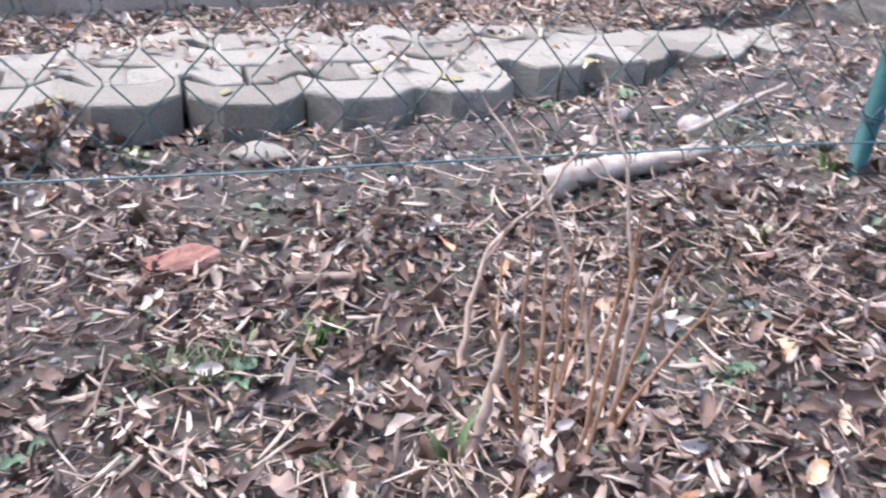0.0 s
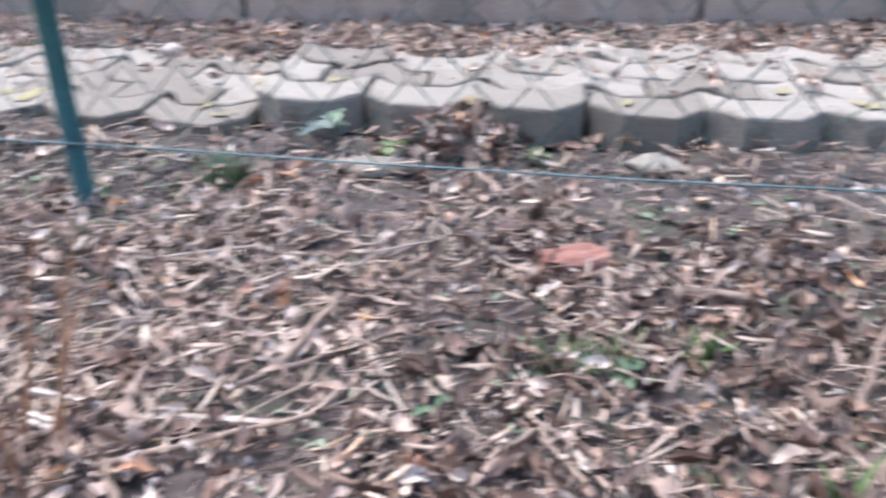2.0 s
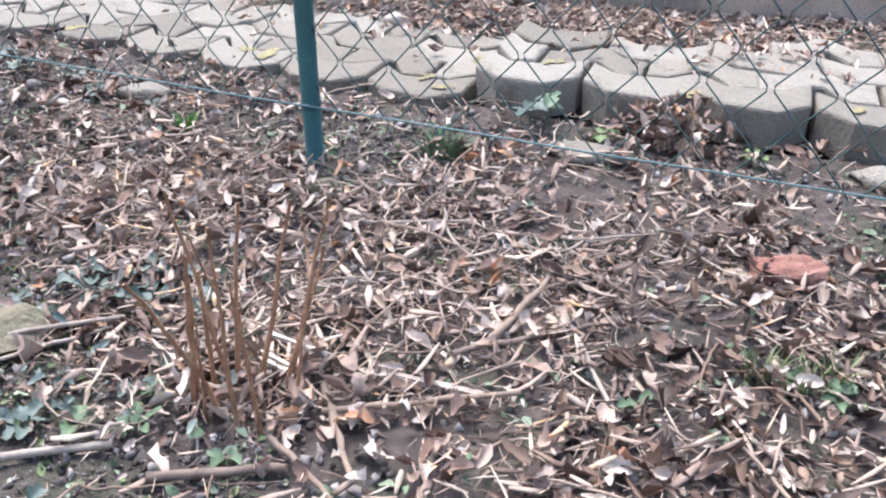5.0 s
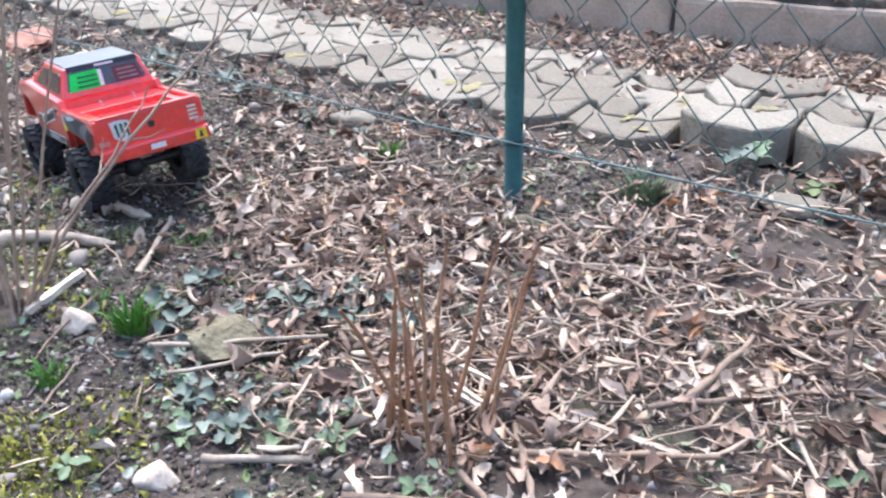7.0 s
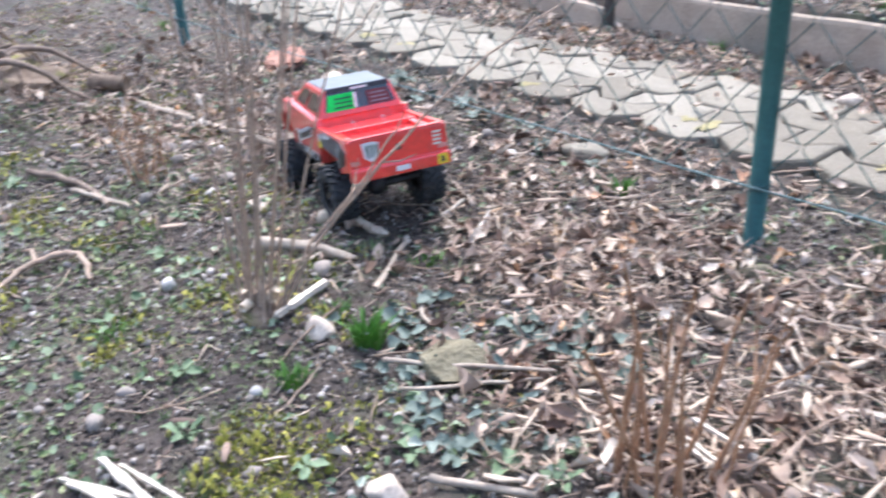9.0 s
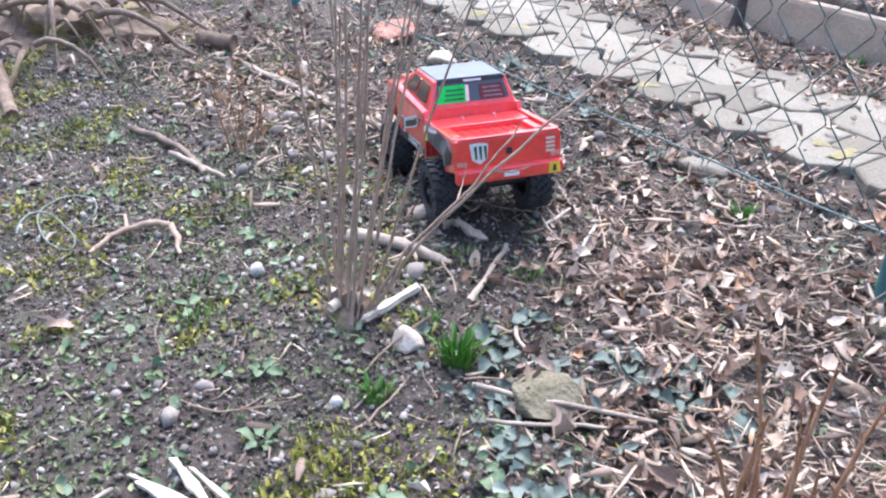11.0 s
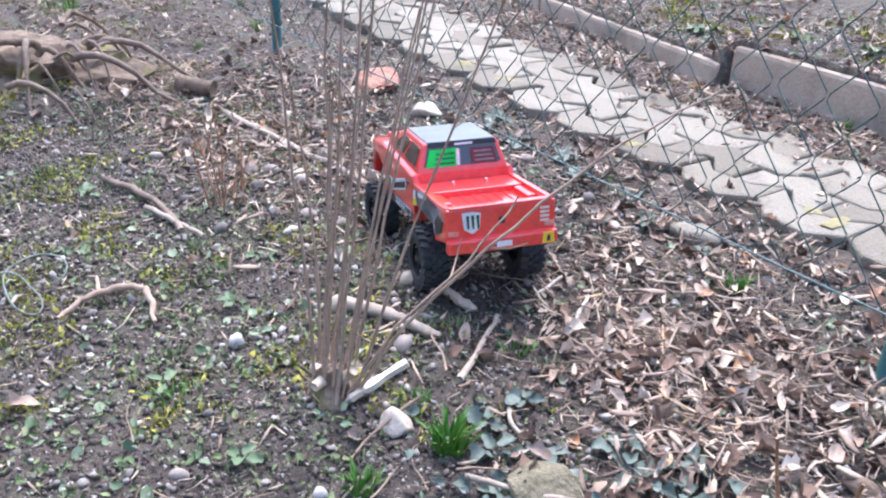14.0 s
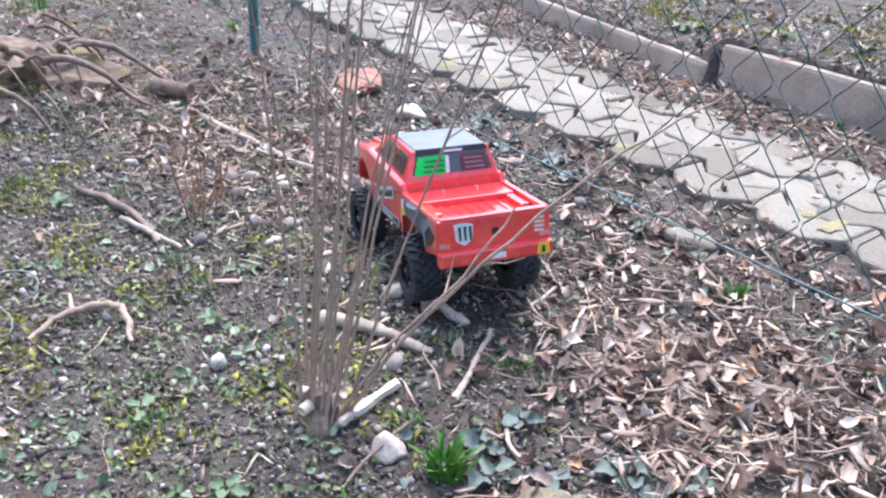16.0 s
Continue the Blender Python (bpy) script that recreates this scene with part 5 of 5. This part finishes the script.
    slab_on(rear, "sticker_bar", back, 0.54, 0.58, 0.26, 0.78, 0.0036, WHITE, "pale edge of the sticker", thick=0.0005)
    slab_on(rear, "maroon_sticker", back, 0.1, 0.4, 0.26, 0.76, 0.0022, MAROON, "maroon sticker with pale bars")
    for k in range(3):
        slab_on(rear, "sticker_bar", back, 0.14, 0.36, 0.34 + 0.14 * k, 0.39 + 0.14 * k, 0.0036, GREY_PAINT, "pale bar on the maroon sticker", thick=0.0005)
    slab_on(rear, "white_strip", back, 0.36, 0.6, 0.89, 0.96, 0.0036, WHITE, "white strip of unreadable lettering", thick=0.0005)
    bm = block(bmesh.new(), 0.0685, 0.1835, -0.0635, 0.0635, t - 0.006, t + 0.0018, 0.0024)
    for v in bm.verts:
        v.co.z += 0.003 * (1 - (v.co.y / 0.066) ** 2) - 0.05 * (0.186 - v.co.x)
    part("roof_panel", bm, ROOF_GREY, cab, "satin grey roof panel")
    # load bed
    side = [(0.055, 0.187), (0.05, 0.174), (-0.119, 0.171), (-0.122, 0.118), (-0.064, 0.106)]
    side += arch(0.0, 0.106, 0.062, 12, math.pi, 0.0)[1:] + [(0.055, 0.104)]
    for s, name in ((1, "left"), (-1, "right")):
        bm = rounded_prism(side, 0.083, H, 0.003)
        if s < 0:
            for v in bm.verts:
                v.co.y *= -1
            bmesh.ops.reverse_faces(bm, faces=bm.faces)
        part("bed_side", bm, RED, top, "red load bed side with wheel arch")
        fender = [(0.05, 0.142), (0.03, 0.166), (-0.09, 0.166), (-0.112, 0.15), (-0.1, 0.128), (-0.072, 0.118)] + arch(0.0, 0.106, 0.066, 10, math.pi - 0.18, 0.45)
        plaque(top, "fender_graphic", fender, name, H + 0.0002, GREY_PAINT, "grey and black graphic over the wheel arch")
        plaque(top, "fender_graphic", [(-0.078, 0.12), (-0.1, 0.13), (-0.112, 0.15), (-0.092, 0.158), (-0.07, 0.14)], name, H + 0.0014, BLACK_PAINT, "black tail of the fender graphic")
        plaque(top, "number_sticker", [(0.03, 0.14), (0.05, 0.136), (0.05, 0.158), (0.036, 0.162)], name, H + 0.0014, YELLOW, "yellow and white sticker")
        plaque(top, "number_sticker", [(0.034, 0.152), (0.044, 0.148), (0.046, 0.164), (0.03, 0.168)], name, H + 0.0024, WHITE, "white part of the sticker", 0.0005)
        plaque(top, "fender_script", [(0.022, 0.158), (-0.022, 0.163), (-0.03, 0.169), (0.02, 0.166)], name, H + 0.0014, WHITE, "white slanted bar sticker", 0.0005)
        plaque(top, "sill_band", [(0.242, 0.106), (0.06, 0.106), (0.06, 0.118), (0.15, 0.124), (0.235, 0.118)], name, H + 0.0002, BLACK_PAINT, "black band along the sill")
        badge = plaque(top, "door_sticker", [(0.216, 0.15), (0.2, 0.153), (0.19, 0.15), (0.1, 0.172), (0.092, 0.162), (0.1, 0.15), (0.185, 0.13), (0.198, 0.118), (0.208, 0.122)], name, H + 0.0014, WHITE, "white-edged slanted logo sticker", 0.0004)
        plaque(badge, "sticker_field", [(0.212, 0.147), (0.196, 0.15), (0.199, 0.124), (0.206, 0.125)], name, H + 0.002, DARK_GREEN, "dark green shield shape", 0.0004)
        plaque(badge, "sticker_field", [(0.188, 0.147), (0.102, 0.168), (0.097, 0.161), (0.103, 0.153), (0.184, 0.133)], name, H + 0.002, BLACK_PAINT, "black slanted field", 0.0004)
        for k in range(6):
            u = 0.182 - 0.0135 * k
            plaque(badge, "sticker_field", [(u, 0.145 + 0.0033 * k), (u - 0.008, 0.147 + 0.0033 * k), (u - 0.006, 0.153 + 0.0033 * k), (u + 0.001, 0.151 + 0.0033 * k)], name, H + 0.0026, WHITE, "pale bar of the logo", 0.0004)
        plate = plaque(top, "sill_sticker", [(0.17, 0.108), (0.07, 0.108), (0.07, 0.122), (0.17, 0.122)], name, H + 0.0014, WHITE, "white-edged black bar sticker", 0.0004)
        plaque(plate, "sticker_field", [(0.168, 0.1098), (0.096, 0.1098), (0.096, 0.1202), (0.168, 0.1202)], name, H + 0.002, BLACK_PAINT, "black field", 0.0004)
        plaque(plate, "sticker_field", [(0.092, 0.1098), (0.072, 0.1098), (0.072, 0.1202), (0.092, 0.1202)], name, H + 0.002, BLACK_PAINT, "black field", 0.0004)
        for k in range(4):
            plaque(plate, "sticker_field", [(0.162 - 0.016 * k, 0.112), (0.152 - 0.016 * k, 0.112), (0.152 - 0.016 * k, 0.118), (0.162 - 0.016 * k, 0.118)], name, H + 0.0026, WHITE, "white bar", 0.0004)
        part("door_handle", block(bmesh.new(), 0.078, 0.092, s * H - 0.001, s * H + 0.003, 0.166, 0.17, 0.001), BLACK_PAINT, top, "dark door handle")
        part("bed_rail", block(bmesh.new(), -0.117, 0.05, s * 0.0885 - 0.005, s * 0.0885 + 0.005, 0.1705, 0.1745, 0.0015), RED, top, "red rounded bed rail")
    part("deck_cover", block(bmesh.new(), -0.012, 0.056, -0.083, 0.083, 0.158, 0.171, 0.002), RED, top, "red flat deck behind the cab")
    for s in (1, -1):
        part("body_clip", tube(bmesh.new(), [(0.02, s * 0.03, 0.17), (0.02, s * 0.03, 0.177), (0.026, s * 0.03, 0.178), (0.032, s * 0.03, 0.174)], 0.0012, 6), STEEL, top, "small steel body clip", True)
    floor_bm = block(bmesh.new(), -0.113, -0.012, -0.083, 0.083, 0.155, 0.16)
    for k in range(8):
        y = -0.068 + 0.0194 * k
        block(floor_bm, -0.11, -0.014, y - 0.004, y + 0.004, 0.1595, 0.1618, 0.0009)
    part("bed_floor", floor_bm, RED, top, "red ribbed load bed floor")
    for s in (1, -1):
        part("wheel_box", block(bmesh.new(), -0.075, -0.012, s * 0.074 - 0.009, s * 0.074 + 0.009, 0.157, 0.169, 0.005), RED, top, "red wheel box inside the bed")
    bm = block(bmesh.new(), -0.124, -0.112, -0.0935, 0.0935, 0.116, 0.172, 0.003)
    gate = part("tailgate", bm, RED, top, "red tailgate with stickers")
    part("gate_edge", block(bmesh.new(), -0.125, -0.111, -0.088, 0.088, 0.17, 0.1755, 0.002), RED, gate, "worn upper edge")
    bm = block(bmesh.new(), -0.138, -0.118, -0.0945, 0.0945, 0.1, 0.124, 0.005)
    for v in bm.verts:
        v.co.x += 0.1 * abs(v.co.y) ** 1.3 * (0.8 if v.co.x < -0.128 else 0.0)
    bumper = part("rear_bumper", bm, RED, top, "red rear bumper")
    shield = [(0.068, 0.165), (0.05, 0.1665), (0.036, 0.163), (0.038, 0.138), (0.05, 0.13), (0.064, 0.138)]
    badge = plaque(gate, "shield_sticker", shield, "tail", 0.1242, WHITE, "white shield sticker with dark stripes", 0.0006)
    for k in range(3):
        y = 0.061 - 0.0085 * k
        plaque(badge, "stripe", [(y, 0.16), (y - 0.005, 0.161), (y - 0.0055, 0.138), (y - 0.0025, 0.138)], "tail", 0.125, DARK_GREEN, "dark green stripe", 0.0005)
    plaque(gate, "emblem", [(0.006, 0.151), (0.0, 0.154), (-0.006, 0.151), (-0.005, 0.142), (0.005, 0.142)], "tail", 0.1242, BLACK_PAINT, "small dark emblem")
    for k in range(4):
        plaque(gate, "side_label", [(-0.066, 0.137 + 0.007 * k), (-0.082, 0.137 + 0.007 * k), (-0.082, 0.141 + 0.007 * k), (-0.066, 0.141 + 0.007 * k)], "tail", 0.1242, LAMP_CLEAR, "pale bar of unreadable lettering")
    for s in (1, -1):
        plaque(gate, "tail_lamp", [(s * 0.091, 0.13), (s * 0.074, 0.129), (s * 0.074, 0.136), (s * 0.091, 0.138)], "tail", 0.1242, LAMP_RED, "pale red tail lamp", 0.0015)
    plaque(bumper, "plate", [(0.014, 0.108), (-0.012, 0.108), (-0.012, 0.117), (0.014, 0.117)], "tail", 0.1386, WHITE, "small white plate", 0.0008)
    plaque(bumper, "yellow_sticker", [(-0.066, 0.103), (-0.088, 0.103), (-0.086, 0.121), (-0.068, 0.121)], "tail", 0.1345, YELLOW, "yellow sticker with a dark mark", 0.0012)
    plaque(bumper, "sticker_mark", [(-0.073, 0.106), (-0.08, 0.106), (-0.079, 0.117), (-0.075, 0.117)], "tail", 0.1359, BLACK_PAINT, "dark mark", 0.0005)
    # chassis
    for s in (1, -1):
        part("frame_rail", block(bmesh.new(), -0.1, 0.36, s * 0.028 - 0.004, s * 0.028 + 0.004, 0.092, 0.11, 0.001), PLASTIC, top, "black chassis rail")
        for x0, x1 in ((0.0, 0.11), (0.313, 0.2)):
            part("suspension_link", tube(bmesh.new(), [(x0, s * 0.045, 0.05), (x1, s * 0.03, 0.09)], 0.0042, 8), STEEL, top, "bright metal suspension link", True)
        for x0 in (0.0, 0.313):
            shock = part("shock_absorber", tube(bmesh.new(), [(x0 + 0.012, s * 0.05, 0.055), (x0 + 0.02, s * 0.04, 0.1), (x0 + 0.026, s * 0.034, 0.138)], [0.003, 0.006, 0.0065], 10), PLASTIC, top, "dark shock absorber", True)
            coil = [(x0 + 0.013 + 0.013 * u + 0.0085 * math.cos(u * 38), s * (0.05 - 0.016 * u) + 0.0085 * math.sin(u * 38), 0.06 + 0.07 * u) for u in (i / 60 for i in range(61))]
            part("coil_spring", tube(bmesh.new(), coil, 0.0013, 5), ORANGE, shock, "orange coil spring", True)
    for x0 in (0.0, 0.313):
        bm = tube(bmesh.new(), [(x0, -0.075, 0.0555), (x0, -0.02, 0.0555), (x0, 0.02, 0.0555), (x0, 0.075, 0.0555)], 0.008, 10)
        bmesh.ops.create_uvsphere(bm, u_segments=14, v_segments=8, radius=0.02, matrix=Matrix.Translation((x0, 0.012, 0.0555)))
        part("axle", bm, PLASTIC, top, "black axle with differential", True)
    part("gearbox", block(bmesh.new(), 0.12, 0.2, -0.03, 0.03, 0.08, 0.125, 0.006), PLASTIC, top, "black gearbox and battery tray")
    part("drive_shaft", tube(bmesh.new(), [(0.01, 0.01, 0.06), (0.14, 0.0, 0.09), (0.3, 0.01, 0.06)], 0.005, 8), PLASTIC, top, "black drive shaft", True)
    part("motor", tube(bmesh.new(), [(0.035, -0.03, 0.115), (0.035, 0.03, 0.115)], 0.016, 16), ORANGE, top, "orange electric motor", True)
    for x0 in (0.0, 0.313):
        for s in (1, -1):
            wheel(top, x0, s)


truck(pose(-0.568, -0.379, 0.019, -0.8, 8.3, 163.5))


# Paving of wavy concrete stones, three or four deep
def paving():
    top = root("paving", pose(0, 0, 0), "strip of weathered beige wavy interlocking paving stones", "paving", kind="structure")
    P, D, A = 0.225, 0.1125, 0.056
    meshes = {0: [], 1: [], "low": [], "high": []}
    for odd in (0, 1, "low", "high"):
        for k in range(6 if odd in (0, 1) else 1):
            g = 0.003
            half = P / 2 - g
            r = random.Random(100 + k + (50 if odd else 0))
            wave = [(-half, A), (-0.052, 0.0), (0.052, 0.0), (half, A)]
            if odd:
                wave = [(-half, 0.0), (-0.06, 0.0), (-0.012, A), (0.012, A), (0.06, 0.0), (half, 0.0)]
            if odd == "low":
                wave = wave[:3] + [(-0.002, A)]
            if odd == "high":
                wave = [(0.002, A)] + wave[3:]
            outline = [(x, y + g) for x, y in wave] + [(x, y + D - g) for x, y in wave[::-1]]
            outline = [(x + r.uniform(-0.003, 0.003), y + r.uniform(-0.003, 0.003)) for x, y in outline]
            bm = prism(bmesh.new(), outline, "z", -0.08, 0.0)
            bmesh.ops.bevel(bm, geom=[e for e in bm.edges if all(v.co.z > -0.01 for v in e.verts)], offset=0.007, segments=2, affect="EDGES", profile=0.5)
            for v in bm.verts:
                v.co += 0.0045 * Vector((noise.noise(v.co * 30), noise.noise(v.co * 31 + Vector((k, 0, 0))), noise.noise(v.co * 24)))
            meshes[odd].append(mesh_of("paver", bm, PAVER))
    # the part west of the step has sunk and lies lower than the part east of it
    fields = ((0.284, 4, -3.6, 0.13), (0.348, 4, 0.16, 2.3))
    for y0, rows, lo, hi in fields:
        for row in range(rows):
            for c in range(-18, 12):
                x = 0.268 + c * P + (P / 2 if row % 2 else 0.0)
                cut = row % 2 and abs(x - 0.1555) < 0.01
                if not (cut or lo <= x <= hi) or y0 > 0.3 and (row == 0 and x > 1.46 or row == 3 and x < 0.62):
                    continue
                y = y0 + row * D + bow(x) + rng.uniform(-0.006, 0.006)
                ob = new("paver", meshes["low" if y0 < 0.3 else "high"][0] if cut else meshes[row % 2][rng.randrange(6)])
                ob.parent = top
                slope = math.degrees(math.atan((bow(x + 0.05) - bow(x - 0.05)) / 0.1))
                high = (0.083 if y0 > 0.3 else 0.041) - 0.001 * row + rng.uniform(-0.0035, 0.0035)
                ob.matrix_local = pose(x + rng.uniform(-0.003, 0.003), y, high, rng.uniform(-1.1, 1.1), rng.uniform(-1.1, 1.1), slope + rng.uniform(-1.5, 1.5))
    r = random.Random(5)
    for i, (x, y, s) in enumerate(((-0.34, 0.29, 0.035), (-0.4, 0.3, 0.025), (0.1, 0.25, 0.022), (0.05, 0.3, 0.018), (0.3, 0.47, 0.022), (0.12, 0.45, 0.02), (0.6, 0.4, 0.022), (1.2, 0.56, 0.025), (1.36, 0.5, 0.03), (0.9, 0.44, 0.02), (-0.9, 0.27, 0.03), (-1.5, 0.35, 0.04), (-1.7, 0.34, 0.035), (1.7, 0.62, 0.035))):
        bm = bmesh.new()
        for k in range(9):
            a, d, q = r.uniform(0, 6.3), abs(r.gauss(0, s * 0.5)), s * r.uniform(0.15, 0.5)
            ring = [bm.verts.new((d * math.cos(a) + q * math.cos(t) * r.uniform(0.7, 1.2), d * math.sin(a) + q * math.sin(t) * r.uniform(0.7, 1.2), 0)) for t in (j * math.pi / 4 for j in range(8))]
            hub = bm.verts.new((d * math.cos(a), d * math.sin(a), 0.0022))
            for j in range(8):
                bm.faces.new((ring[j], ring[(j + 1) % 8], hub))
        ob = part("lichen", bm, LICHEN, top, "yellow lichen crust")
        ob.matrix_local = pose(x, y + (0.0 if x > 0.16 else 0.09), 0.0855 if x > 0.16 else 0.0435)


paving()
